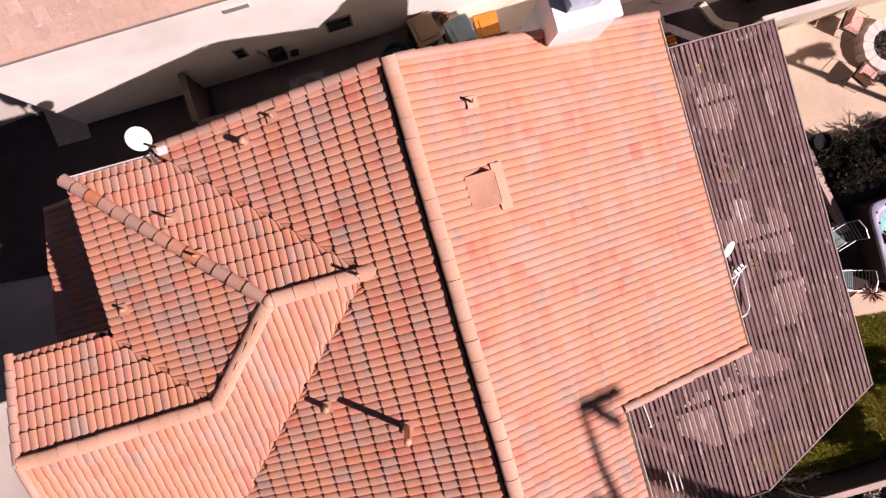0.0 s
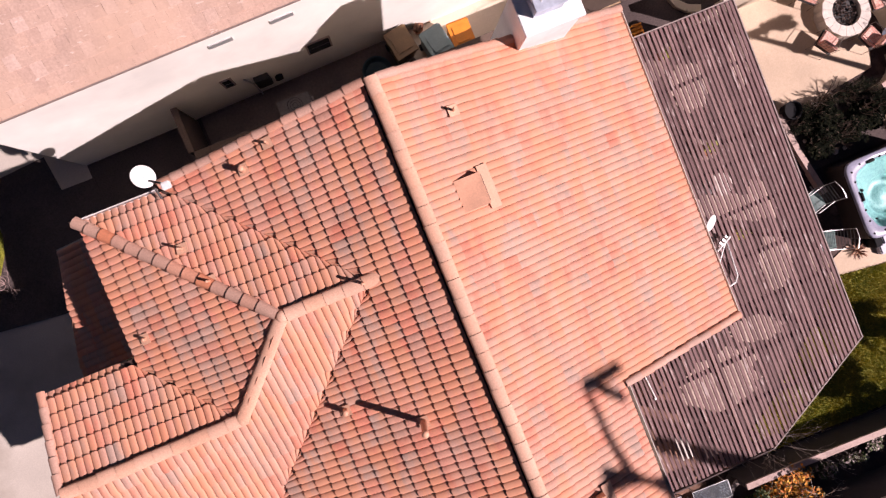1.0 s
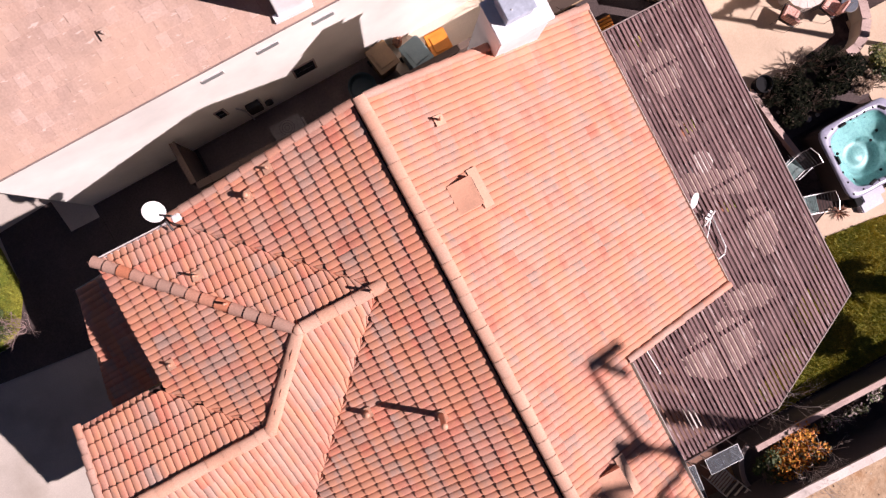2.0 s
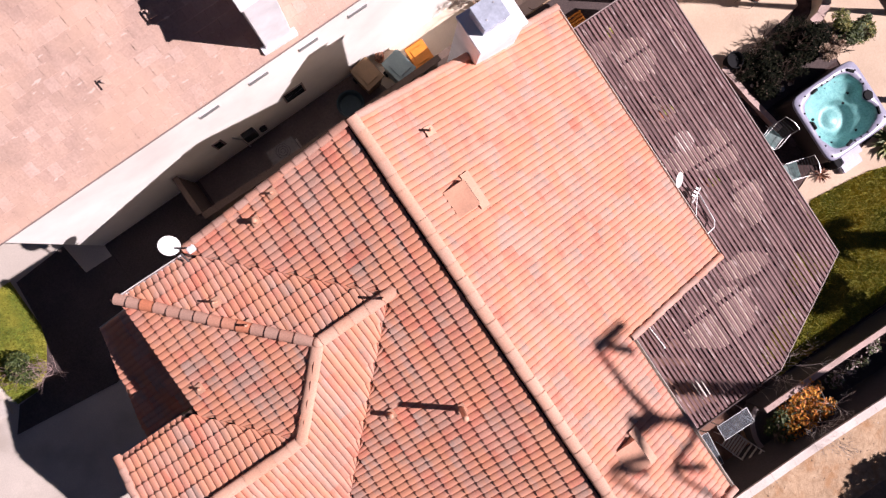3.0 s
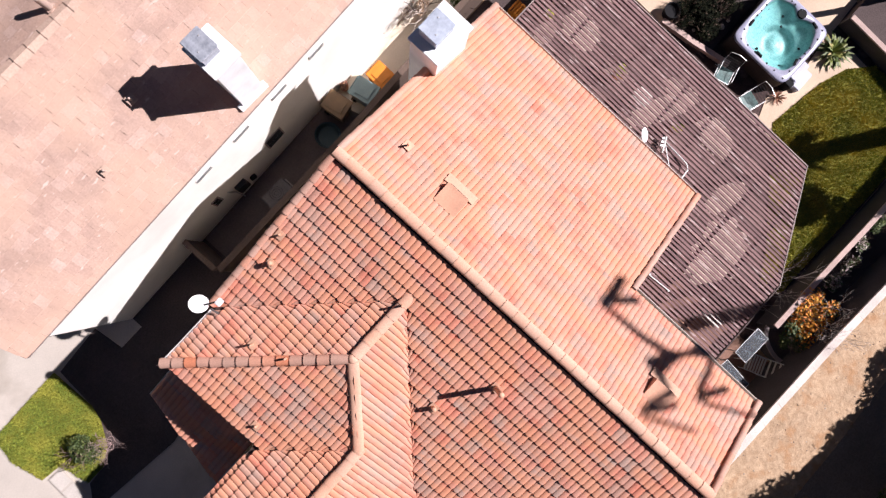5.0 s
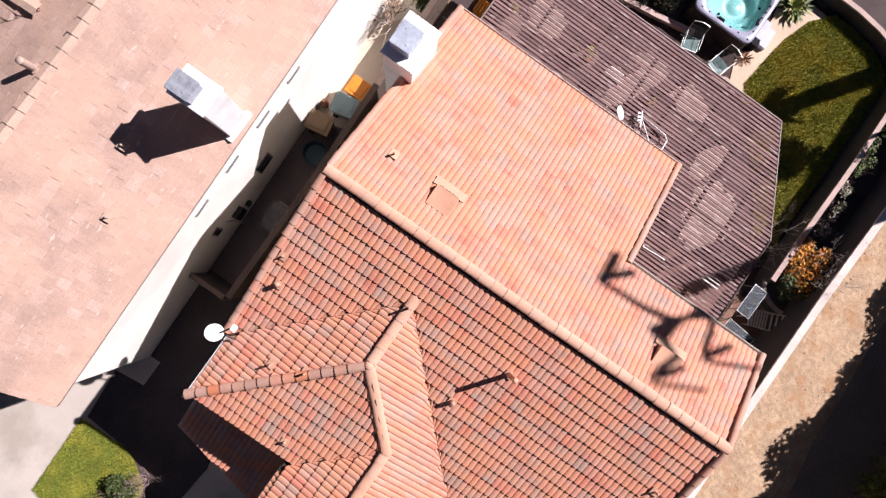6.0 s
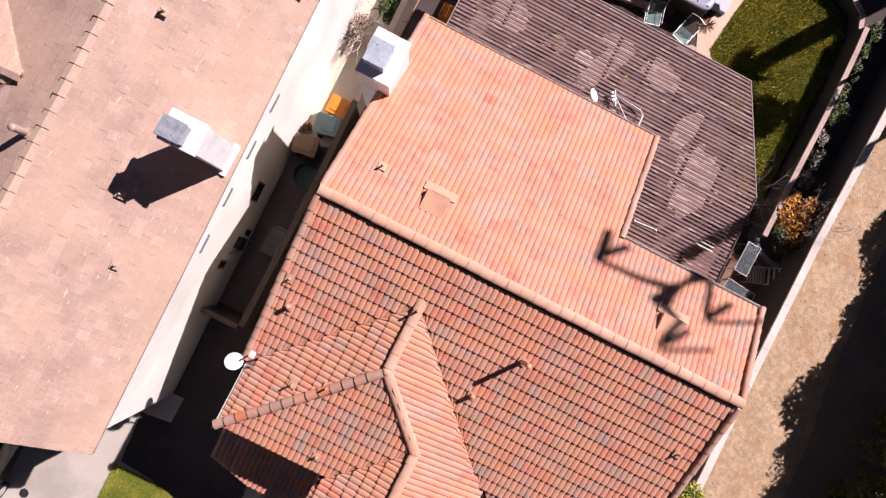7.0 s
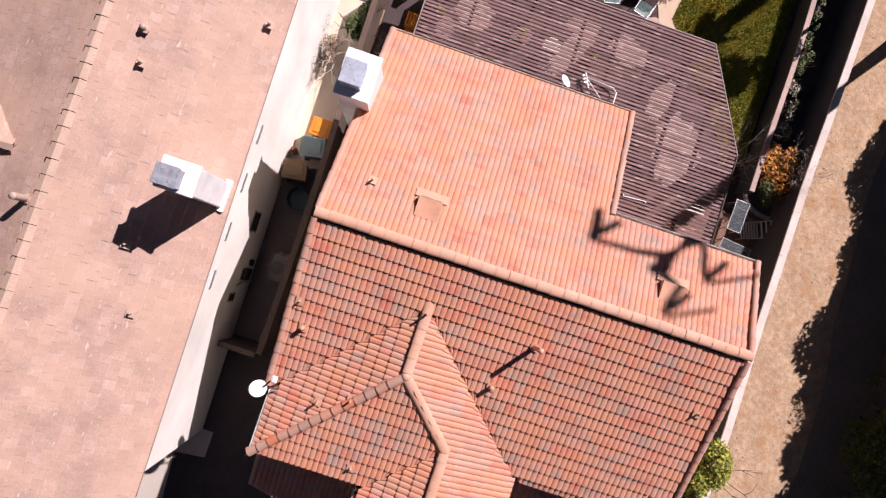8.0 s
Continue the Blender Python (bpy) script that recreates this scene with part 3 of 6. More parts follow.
tile_plane(garage_slope, (XH, YG, ZG), (0, 1), P, (YGN - YG) / math.cos(SLOPE) + 0.02, (1.2, 5.4), [(0, 1, YGN + 0.03), (-1, 0, -XGW), (1, 1, XH - (YH - YG) + YG)], BARREL, 2 * ROLL, 0.335, None, seed=13, start=0.12)

# mortar beds and caps on the ridges, hips and rakes
part("ridge_bed", Geo().box(-0.10, 0.14, YS + 0.05, YN - 0.12, R - 0.12, R + 0.05), MORTAR, house)
part("ridge_bed", Geo().box(XH - 0.05, XG + 0.1, YH - 0.09, YH + 0.09, ZH - 0.12, ZH + 0.035), MORTAR, house)
part("ridge_bed", Geo().box(XGW + 0.05, XH - (YH - YG), YG - 0.09, YG + 0.09, ZG - 0.12, ZG + 0.035), MORTAR, house)
caps(house, (0.03, YS - 0.02, R), (0.03, YN - 0.03, R), RIDGECAP, 0.36, 0.048)
caps(house, (XG + 0.25, YH, ZH), (XH + 0.1, YH, ZH), RIDGECAP, 0.36, 0.032)
caps(house, (XH - (YH - YG) + 0.1, YG, ZG), (XGW + 0.1, YG, ZG), RIDGECAP, 0.36, 0.032)
HB = (XH - (YH - YG), YG, ZG)
caps(house, (XH - 0.04, YH - 0.04, ZH - 0.02), HB, RIDGECAP, 0.36, 0.036)
for x, y, z in ((XH, YH, ZH + 0.01), (HB[0], HB[1], HB[2] + 0.01), (XG + 0.22, YH, ZH)):
    part("hip_starter", Geo().lathe([(0.0, 0.105), (0.06, 0.098), (0.105, 0.07), (0.13, 0.02), (0.138, -0.08)], 18, (x, y, z)), CAP_LIGHT, house, smooth=True)
caps(house, (XH - 0.05, YH + 0.05, ZH), (W1 + 0.02, YN1 - 0.02, z_h(W1, 0)), HIPCAP, 0.335, 0.05)
for a, b in (((E1 - 0.02, YN - 0.02, z_e(E1, 0)), (0.1, YN - 0.02, R)), ((-4.55, YN - 0.02, z_w(-4.55, 0)), (-0.1, YN - 0.02, R)),
             ((E2, YS + 0.04, z_e(E2, 0)), (0.1, YS + 0.04, R)), ((WE, YS + 0.04, z_w(WE, 0)), (-0.1, YS + 0.04, R)),
             ((XGW + 0.04, YGN, z_g(0, YGN)), (XGW + 0.04, YG, ZG)), ((XGW + 0.04, YGS, z_s(0, YGS)), (XGW + 0.04, YG, ZG)),
             ((E1 - 0.02, YE + 0.07, z_e(E1, 0)), (E2, YE + 0.07, z_e(E2, 0)))):
    caps(house, b, a, RAKECAP, 0.335, 0.045)


def gutter(a, b, parent, material=TRIM, size=1.0):
    """A small square gutter with an open top, along an eave."""
    a, b = Vector(a), Vector(b)
    d = (b - a).normalized()
    n = Vector((d.y, -d.x, 0))
    g = Geo()
    sec = [(0.0, 0.0), (0.0, -0.11), (0.10, -0.11), (0.115, 0.0), (0.10, 0.0), (0.088, -0.095), (0.014, -0.095), (0.014, 0.0)]
    sec = [(p * size, q * size) for p, q in sec]
    for p in (a, b):
        g.v += [tuple(p + n * s + Vector((0, 0, h))) for s, h in sec]
    k = len(sec)
    g.f = [(i, (i + 1) % k, k + (i + 1) % k, k + i) for i in range(k)] + [tuple(range(k)), tuple(range(2 * k - 1, k - 1, -1))]
    return part("gutter", g, material, parent)


gutter((E1 + 0.005, YE, z_e(E1, 0) - 0.03), (E1 + 0.005, YN, z_e(E1, 0) - 0.03), house)
gutter((E2 + 0.005, YS, z_e(E2, 0) - 0.03), (E2 + 0.005, YE, z_e(E2, 0) - 0.03), house)
gutter((-4.72, YN1 + 0.005, z_n(0, YN1) + 0.02), (W1, YN1 + 0.005, z_n(0, YN1) + 0.02), house, WHITE, 0.6)

# walls under the roof, set back from the eaves
OV = 0.42


def wall_block(name, pts, zf, label=""):
    return part(name, Geo().prism(pts, -0.3, lambda x, y: zf(x, y) - DROP - 0.17), STUCCO, house, label)


wall_block("wall", [(0, YS + OV), (E2 - OV, YS + OV), (E2 - OV, YE + 0.1), (0, YE + 0.1)], z_e)
wall_block("wall", [(0, YE + 0.1), (E1 - OV, YE + 0.1), (E1 - OV, YN - OV), (0, YN - OV)], z_e)
wall_block("wall", [(WE + OV, YS + OV), (0, YS + OV), (0, YGS), (WE + OV, YGS)], z_w)
part("wall", Geo().prism([(-4.4, YGS + 0.1), (0, YGS + 0.1), (0, YN - OV), (-4.4, YN - OV)], -0.3, lambda x, y: R + P * x - 0.22), STUCCO, house)
part("wall", Geo().prism([(W1 + OV, 0.2), (-4.4, 0.2), (-4.4, YN1 - OV), (W1 + OV, YN1 - OV)], -0.3, lambda x, y: 4.75), STUCCO, house)
part("wall", Geo().prism([(XGW + OV, YGS + OV), (-4.6, YGS + OV), (-4.6, YGN - OV), (XGW + OV, YGN - OV)], -0.3, lambda x, y: 4.72), STUCCO, house)
part("gable", Geo().add([(XGW + OV, YGS + OV, 4.7), (XGW + OV, YGN - OV, 4.7), (XGW + OV, YG, ZG - 0.22), (XGW + OV + 0.15, YGS + OV, 4.7), (XGW + OV + 0.15, YGN - OV, 4.7), (XGW + OV + 0.15, YG, ZG - 0.22)],
                         [(0, 2, 1), (3, 4, 5), (0, 3, 5, 2), (1, 2, 5, 4), (0, 1, 4, 3)]), STUCCO, house)

# lower roofs before the front door and beside the garage
def low_roof(x_top, x_eave, y0, y1, z_top, z_eave, seed, skew=0.0):
    """A lean-to roof; skew moves its eave out towards y0."""
    pitch = (z_top - z_eave) / abs(x_top - x_eave)
    far = x_eave - skew * (y1 - y0)
    g = Geo()
    for dz in (-0.2, -DROP):
        g.v += [(x_top, y0, z_top + dz), (far, y0, z_top - pitch * (x_top - far) + dz), (x_eave, y1, z_eave + dz), (x_top, y1, z_top + dz)]
    g.f = [(0, 1, 2, 3), (7, 6, 5, 4), (0, 4, 5, 1), (1, 5, 6, 2), (2, 6, 7, 3), (3, 7, 4, 0)]
    low = part("porch_roof", g, UNDER, house)
    tile_plane(low, (x_top, y1, z_top), (-1, 0), pitch, math.hypot(x_top - far, pitch * (x_top - far)) + 0.02, (0, y1 - y0), [(0, 1, y1), (0, -1, -y0), (-1, skew, -x_eave + skew * y1 + 0.03)], BARREL, 2 * ROLL, 0.335, None, seed=seed)
    part("drip_edge", Geo().add([(x, y1 + d, z + h) for x, z in ((x_top, z_top), (x_eave, z_eave)) for d, h in ((0.004, -0.1), (0.03, -0.1), (0.03, 0.03), (0.004, 0.03))],
                                [(0, 4, 5, 1), (1, 5, 6, 2), (2, 6, 7, 3), (3, 7, 4, 0), (0, 1, 2, 3), (7, 6, 5, 4)]), TRIM, house)
    return low


low_roof(-5.95, -7.95, 1.95, 4.85, 3.75, 3.12, 21, 0.234)
low_roof(-4.68, -6.9, -6.4, -2.2, 3.7, 2.95, 22)
part("porch_wall", Geo().box(-7.85, -7.6, 1.6, 4.6, -0.3, 2.9), STUCCO, house)
part("porch_wall", Geo().box(-6.6, -6.4, -6.2, -2.2, -0.3, 2.8), STUCCO, house)
part("window", Geo().box(E1 - OV - 0.02, E1 - OV + 0.03, -1.6, 2.6, 0.1, 2.2), WINDOW, house, "dark sliding patio door")


# ---- things on the roof ----
def roof_pipe(name, x, y, z, height, radius, flash, label, group="roof vents", mat=VENT, lean=(0, 0)):
    """A vent pipe through a flashing sheet."""
    ob = thing(name, (x, y, z), label, "roof vent", group)
    part("pipe", Geo().lathe([(0.0, height), (radius, height), (radius, height - 0.01), (radius, -0.1)], 12, (x, y, z)), mat, ob, smooth=True)
    part("collar", Geo().lathe([(radius, 0.10), (radius * 1.25, 0.07), (radius * 1.6, 0.0)], 12, (x, y, z)), mat, ob, smooth=True)
    dx, dy, pitch = flash
    s = 0.11
    g = Geo()
    d = Vector((dx, dy, -pitch)).normalized()
    w = Vector((-dy, dx, 0))
    c = Vector((x, y, z + 0.075))
    g.add([c + d * a * s + w * b * s + Vector((0, 0, h)) for h in (0, 0.012) for a, b in ((-1, -1), (1, -1), (1, 1), (-1, 1))],
          [(0, 1, 2, 3), (7, 6, 5, 4), (0, 4, 5, 1), (1, 5, 6, 2), (2, 6, 7, 3), (3, 7, 4, 0)])
    part("flashing", g, VENT_PALE if mat is VENT else SHAKE_CAP, ob)
    return ob


WEST, EAST, SOUTH, NORTHS = (-1, 0, P), (1, 0, P), (0, -1, P), (0, 1, P)
roof_pipe("flue_pipe", -1.47, -1.25, z_w(-1.47, 0), 0.85, 0.065, WEST, "tall terracotta-painted flue pipe on the tiles", mat=VENT)
for x, y, h, r in ((-2.82, -0.58, 0.28, 0.06), (-2.86, 4.50, 0.28, 0.06), (-2.22, 4.76, 0.24, 0.025), (-1.80, -5.84, 0.26, 0.028), (-1.52, 1.62, 0.45, 0.03)):
    roof_pipe("vent_pipe", x, y, z_w(x, 0), h, r, WEST, "short terracotta-painted vent pipe with flashing")
for x, y, h, r in ((1.26, 3.98, 0.30, 0.025),):
    roof_pipe("vent_pipe", x, y, z_e(x, 0), h, r, EAST, "short dark vent pipe with flashing on the sunny slope")
for x, y in ((-4.55, 3.55), (-4.2, 2.75)):
    roof_pipe("vent_pipe", x, y, z_n(0, y), 0.34, 0.026, NORTHS, "short terracotta-painted vent pipe with flashing")
roof_pipe("vent_pipe", -6.0, 2.2, z_h(-6.0, 0), 0.2, 0.035, WEST, "short terracotta-painted vent pipe with flashing")


def dormer_vent(x, y, label):
    """A low sloped attic vent: flat top, open face towards the eave, flashing in front."""
    z = z_e(x, 0)
    ob = thing("attic_vent", (x, y, z), label, "attic vent", "attic vents")
    L, w, h = 0.52, 0.31, 0.19
    a, b = Vector((x - L, y, z_e(x - L, 0) + 0.05)), Vector((x, y, z + 0.05))
    g = Geo()
    g.add([a + Vector((0, -w, 0)), a + Vector((0, w, 0)), b + Vector((0, w, 0)), b + Vector((0, -w, 0)),
           b + Vector((0, w, h + 0.02)), b + Vector((0, -w, h + 0.02))],
          [(0, 3, 5), (1, 4, 2), (0, 5, 4, 1), (2, 4, 5, 3)])
    part("hood", g, VENT, ob)
    part("grille", Geo().box(x + 0.001, x + 0.012, y - w + 0.05, y + w - 0.05, z + 0.07, z + 0.05 + h), DARKMETAL, ob)
    g = Geo()
    g.add([(x, y - w - 0.12, z + 0.09), (x + 0.22, y - w - 0.12, z + 0.09 - 0.22 * P), (x + 0.22, y + w + 0.12, z + 0.09 - 0.22 * P), (x, y + w + 0.12, z + 0.09)], [(0, 1, 2, 3)])
    g.add([(p[0], p[1], p[2] - 0.02) for p in g.v], [(3, 2, 1, 0)])
    part("flashing", g, VENT_PALE, ob)
    return ob


dormer_vent(1.25, 2.42, "low terracotta attic vent set in the sunny slope")
dormer_vent(1.18, -4.14, "low terracotta attic vent under a tree's shadow")


def chimney(name, x0, x1, y0, y1, z0, z1, label, shroud, high, metal=CAP_METAL):
    """A stuccoed chimney with a projecting crown and a sheet-metal shroud."""
    ob = thing(name, ((x0 + x1) / 2, (y0 + y1) / 2, z0), label, "chimney")
    part("shaft", Geo().box(x0, x1, y0, y1, z0, z1), CHIMNEY_PAINT, ob, bevel=0.02)
    part("crown", Geo().box(x0 - 0.04, x1 + 0.04, y0 - 0.04, y1 + 0.04, z1 + 0.002, z1 + 0.10), CHIMNEY_PAINT, ob, bevel=0.015)
    if metal is LID_GREY:
        part("flashing", Geo().box(x0 - 0.10, x1 + 0.10, y0 - 0.06, y0 + 0.10, z0, z0 + 0.26), CHIMNEY_PAINT, ob)
    a, b, c, d = shroud
    part("shroud", Geo().box(a + 0.03, b - 0.03, c + 0.03, d - 0.03, z1 + 0.10, z1 + high), metal, ob)
    lid = part("lid", Geo().box(a, b, c, d, z1 + high + 0.002, z1 + high + 0.04), metal, ob, "dented sheet-metal lid", bevel=0.012)
    for k, t in enumerate((0.25, 0.75)):
        part("rivet", Geo().lathe([(0, 0.012), (0.018, 0.01), (0.022, 0.0)], 8, (a + (b - a) * t, c + (d - c) * (0.3 + 0.4 * k), z1 + high + 0.04)), STEEL, lid)
    return ob


chimney("chimney", 3.02, 4.17, 4.72, 5.56, 0.0, 6.40, "white stucco chimney with a blue-grey metal cap", (3.20, 3.84, 4.93, 5.50), 0.42)


def dish(x, y, z):
    ob = thing("satellite_dish", (x, y, z), "white satellite dish on an arm at the roof edge", "satellite dish")
    face = Vector((0.25, -0.35, 0.9)).normalized()
    q = face.to_track_quat("Z", "Y")
    g, n = Geo(), 24
    rings = [0.0, 0.075, 0.14, 0.19, 0.215]
    for side in (0, 1):
        for r in rings:
            g.v += [tuple(Vector((x, y, z)) + q @ Vector((r * math.cos(2 * math.pi * k / n), 1.08 * r * math.sin(2 * math.pi * k / n), r * r * 0.6 - side * 0.012))) for k in range(n)]
    m = len(rings) * n
    for s in (0, m):
        for i in range(len(rings) - 1):
            for k in range(n):
                f = (s + i * n + k, s + i * n + (k + 1) % n, s + (i + 1) * n + (k + 1) % n, s + (i + 1) * n + k)
                g.f.append(f if s == 0 else f[::-1])
    g.f += [((len(rings) - 1) * n + k, (len(rings) - 1) * n + (k + 1) % n, m + (len(rings) - 1) * n + (k + 1) % n, m + (len(rings) - 1) * n + k) for k in range(n)]
    part("reflector", g, WHITE, ob, smooth=True)
    part("arm", Geo().tube([(x + 0.05, y - 0.1, z - 0.05), (x + 0.28, y - 0.25, z - 0.02), (x + 0.34, y - 0.34, z + 0.1)], 0.022), DARKMETAL, ob)
    part("receiver", Geo().box(x + 0.28, x + 0.46, y - 0.42, y - 0.27, z + 0.06, z + 0.16), WHITE, ob, bevel=0.02)
    part("bracket", Geo().tube([(x, y, z - 0.02), (x + 0.05, y - 0.25, z - 0.22), (x + 0.05, y - 0.45, z - 0.35)], 0.025), DARKMETAL, ob)
    return ob


dish(-4.68, 5.10, 5.55)


def aerial():
    ob = thing("aerial_mast", (7.13, -2.00, 2.5), "bent white aerial mast leaning from the eave onto the patio cover", "aerial")
    part("mast", Geo().tube([(6.1, -1.83, 3.9), (6.99, -2.14, 2.62), (7.13, -2.0, 2.58), (7.22, -1.06, 2.50)], 0.022, 8), WHITE, ob, smooth=True)
    part("strut", Geo().tube([(7.17, -1.08, 2.56), (6.68, -1.70, 2.56)], 0.014, 6), STEEL, ob)
    part("crossbar", Geo().tube([(6.84, -1.22, 2.62), (7.28, -0.98, 2.66)], 0.028, 8), WHITE, ob)
    for k in range(3):
        part("bracket", Geo().box(-0.03, 0.03, -0.07, 0.07, 0, 0.08, pose(7.00 + 0.10 * k, -1.08 + 0.05 * k, 2.58, 0, 0, 30)), STEEL, ob)
    return ob


aerial()
edge_dish = thing("small_dish", (6.2, -0.2, 3.7), "small white satellite dish standing on edge at the eave", "satellite dish")
g, n = Geo(), 20
tip = Vector((0.44, -0.56, 0.70)).to_track_quat("Z", "Y")
for low in (0.0, 0.014):
    for r in (0.0, 0.09, 0.16, 0.205):
        g.v += [tuple(Vector((6.25, -0.24, 3.95)) + tip @ Vector((r * math.cos(2 * math.pi * k / n), r * math.sin(2 * math.pi * k / n), r * r * 0.9 - low))) for k in range(n)]
g.f = [(s + i * n + k, s + i * n + (k + 1) % n, s + (i + 1) * n + (k + 1) % n, s + (i + 1) * n + k) for s in (0, 4 * n) for i in range(3) for k in range(n)]
g.f += [(3 * n + k, 3 * n + (k + 1) % n, 7 * n + (k + 1) % n, 7 * n + k) for k in range(n)]
part("reflector", g, WHITE, edge_dish, smooth=True)
part("bracket", Geo().tube([(5.62, -0.08, 4.42), (5.85, -0.12, 4.1), (6.23, -0.23, 3.94)], 0.018), STEEL, edge_dish)


# ---- patio cover ----
def pergola():
    ob = thing("patio_cover", (6.5, -1, 0), "weathered mauve-brown slatted wooden patio cover", "pergola")
    x0, x1, yn, ys, z = 2.62, 9.74, 4.64, -6.60, 2.45
    period, rnd = 0.126, random.Random(4)

    def low_end(x):
        return max(ys, -4.85 - (9.78 - x) * 0.535) if x > 6.35 else ys

    n = int((x1 - x0) / period) + 1
    for i in range(n):
        x = x0 + i * period
        top = yn if x > E1 - OV + 0.08 else YE + 0.02
        if x < E1 - OV + 0.08 and x < E2 - OV + 0.08:
            continue
        g = Geo().box(-0.0375, 0.0375, low_end(x) + rnd.uniform(-0.02, 0.02), top, z - 0.042, z + rnd.uniform(-0.004, 0.006))
        s = part("slat", g, WOOD, ob)
        s.matrix_basis = pose(x + rnd.uniform(-0.008, 0.008), 0, 0, 0, 0, rnd.uniform(-0.05, 0.05))
    for y in (4.3, 3.1, 1.9, 0.7, -0.5, -1.7, -2.9, -4.1, -5.3, -6.45):
        left = E1 - OV + 0.02 if y > YE else E2 - OV + 0.02
        right = x1 if y > -4.85 else 9.78 - (-4.85 - y) / 0.535
        part("rafter", Geo().box(left, max(right - 0.05, left + 1), y - 0.045, y + 0.045, z - 0.19, z - 0.046), BEAM, ob)
    for x, ya, yb in ((9.55, -4.8, 4.6), (5.9, -6.4, -2.4), (4.6, -6.5, -2.4)):
        part("beam", Geo().box(x - 0.06, x + 0.06, ya, yb, z - 0.38, z - 0.192), BEAM, ob)
    for x, y in ((9.55, 4.05), (9.55, 1.2), (9.55, -1.8), (9.55, -4.6), (5.9, -6.3), (3.3, -6.45), (6.3, -6.4)):
        part("post", Geo().box(x - 0.07, x + 0.07, y - 0.07, y + 0.07, 0, z - 0.38), BEAM, ob, bevel=0.01)
    for a, b in (((9.76, 4.66), (9.76, -4.86)), ((9.78, -4.85), (6.42, -6.65)), ((6.42, -6.65), (2.6, -6.65)), ((5.4, 4.67), (9.78, 4.67))):
        d = Vector((b[0] - a[0], b[1] - a[1], 0))
        m = Matrix.Translation((a[0], a[1], 0)) @ pose(0, 0, 0, 0, 0, math.degrees(math.atan2(d.y, d.x)))
        part("fascia", Geo().box(0, d.length, -0.014, 0.014, z - 0.17, z + 0.012, m), FASCIA if b[0] > 6 else BEAM, ob)
    return ob


pergola()
# pale patches that stand in for sunlit paving seen between the slats
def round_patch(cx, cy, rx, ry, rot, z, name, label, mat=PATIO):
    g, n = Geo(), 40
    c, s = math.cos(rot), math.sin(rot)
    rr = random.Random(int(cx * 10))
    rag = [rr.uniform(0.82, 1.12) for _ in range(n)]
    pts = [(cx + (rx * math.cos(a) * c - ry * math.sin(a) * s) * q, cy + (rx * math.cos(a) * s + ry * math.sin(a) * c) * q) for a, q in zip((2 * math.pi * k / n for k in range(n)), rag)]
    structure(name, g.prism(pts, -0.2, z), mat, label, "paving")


# lighter pavings with the sunlight put into their colour
MIDPATIO = surface("sunlit_dull_paving", (0.20, 0.14, 0.12), (0.42, 0.31, 0.26), 1.8, 7.0, 0.9, 0.3, 0.01)
SUNLIT_CREAM = surface("sunlit_mottled_paving", (0.34, 0.26, 0.21), (0.60, 0.46, 0.38), 1.8, 6.0, 0.9, 0.3, 0.01)
BRIGHT = surface("sunlit_cream_paving", (0.30, 0.22, 0.18), (0.62, 0.49, 0.41), 1.7, 4.0, 0.9, 0.3, 0.01)
round_patch(6.75, -5.5, 1.35, 0.95, 0.05, 0.012, "paving_patch", "large round cream patch for sunlit paving under the patio cover", BRIGHT)
round_patch(9.2, 3.1, 0.62, 0.72, 0, 0.013, "worn_patch", "round cream patch for sunlit paving under the patio cover", BRIGHT)
round_patch(9.15, -0.75, 1.35, 0.42, -0.45, 0.014, "worn_patch", "long cream strip for sunlit paving under the patio cover", BRIGHT)
round_patch(10.05, -0.85, 0.34, 0.72, 0.1, 0.015, "worn_patch", "cream patch for sunlit paving under the patio cover", BRIGHT)
round_patch(9.75, -2.75, 0.55, 0.85, -0.25, 0.016, "worn_patch", "mottled cream patch for sunlit paving under the patio cover", SUNLIT_CREAM)
round_patch(11.05, -3.3, 0.25, 0.55, 0.2, 0.017, "worn_patch", "small cream patch for sunlit paving at the patio edge", SUNLIT_CREAM)
round_patch(8.4, -4.45, 0.85, 0.42, -0.2, 0.018, "worn_patch", "mottled cream patch for sunlit paving under the patio cover", SUNLIT_CREAM)
round_patch(8.95, 1.3, 0.36, 0.5, 0.3, 0.019, "worn_patch", "small dull patch for sunlit paving under the patio cover", MIDPATIO)
round_patch(8.3, 4.0, 0.5, 0.35, 0.3, 0.020, "worn_patch", "dull patch for sunlit paving under the patio cover", MIDPATIO)
round_patch(11.05, 3.7, 0.32, 1.3, -0.15, 0.021, "worn_patch", "cream strip for sunlit paving along the patio edge", BRIGHT)



pl_pole = thing("white_pole", (3.94, -3.8, 2.46), "short white pole lying on the patio cover", "pole")
part("pole", Geo().tube([(3.91, -3.38, 2.475), (3.97, -4.18, 2.475)], 0.018, 8), WHITE, pl_pole)
for yy in (-3.4, -4.16):
    part("end_cap", Geo().tube([(3.94, yy - 0.02, 2.476), (3.94, yy + 0.02, 2.476)], 0.024, 8), STEEL, pl_pole)


# ---- hot tub ----
FILTER_AT = -0.07


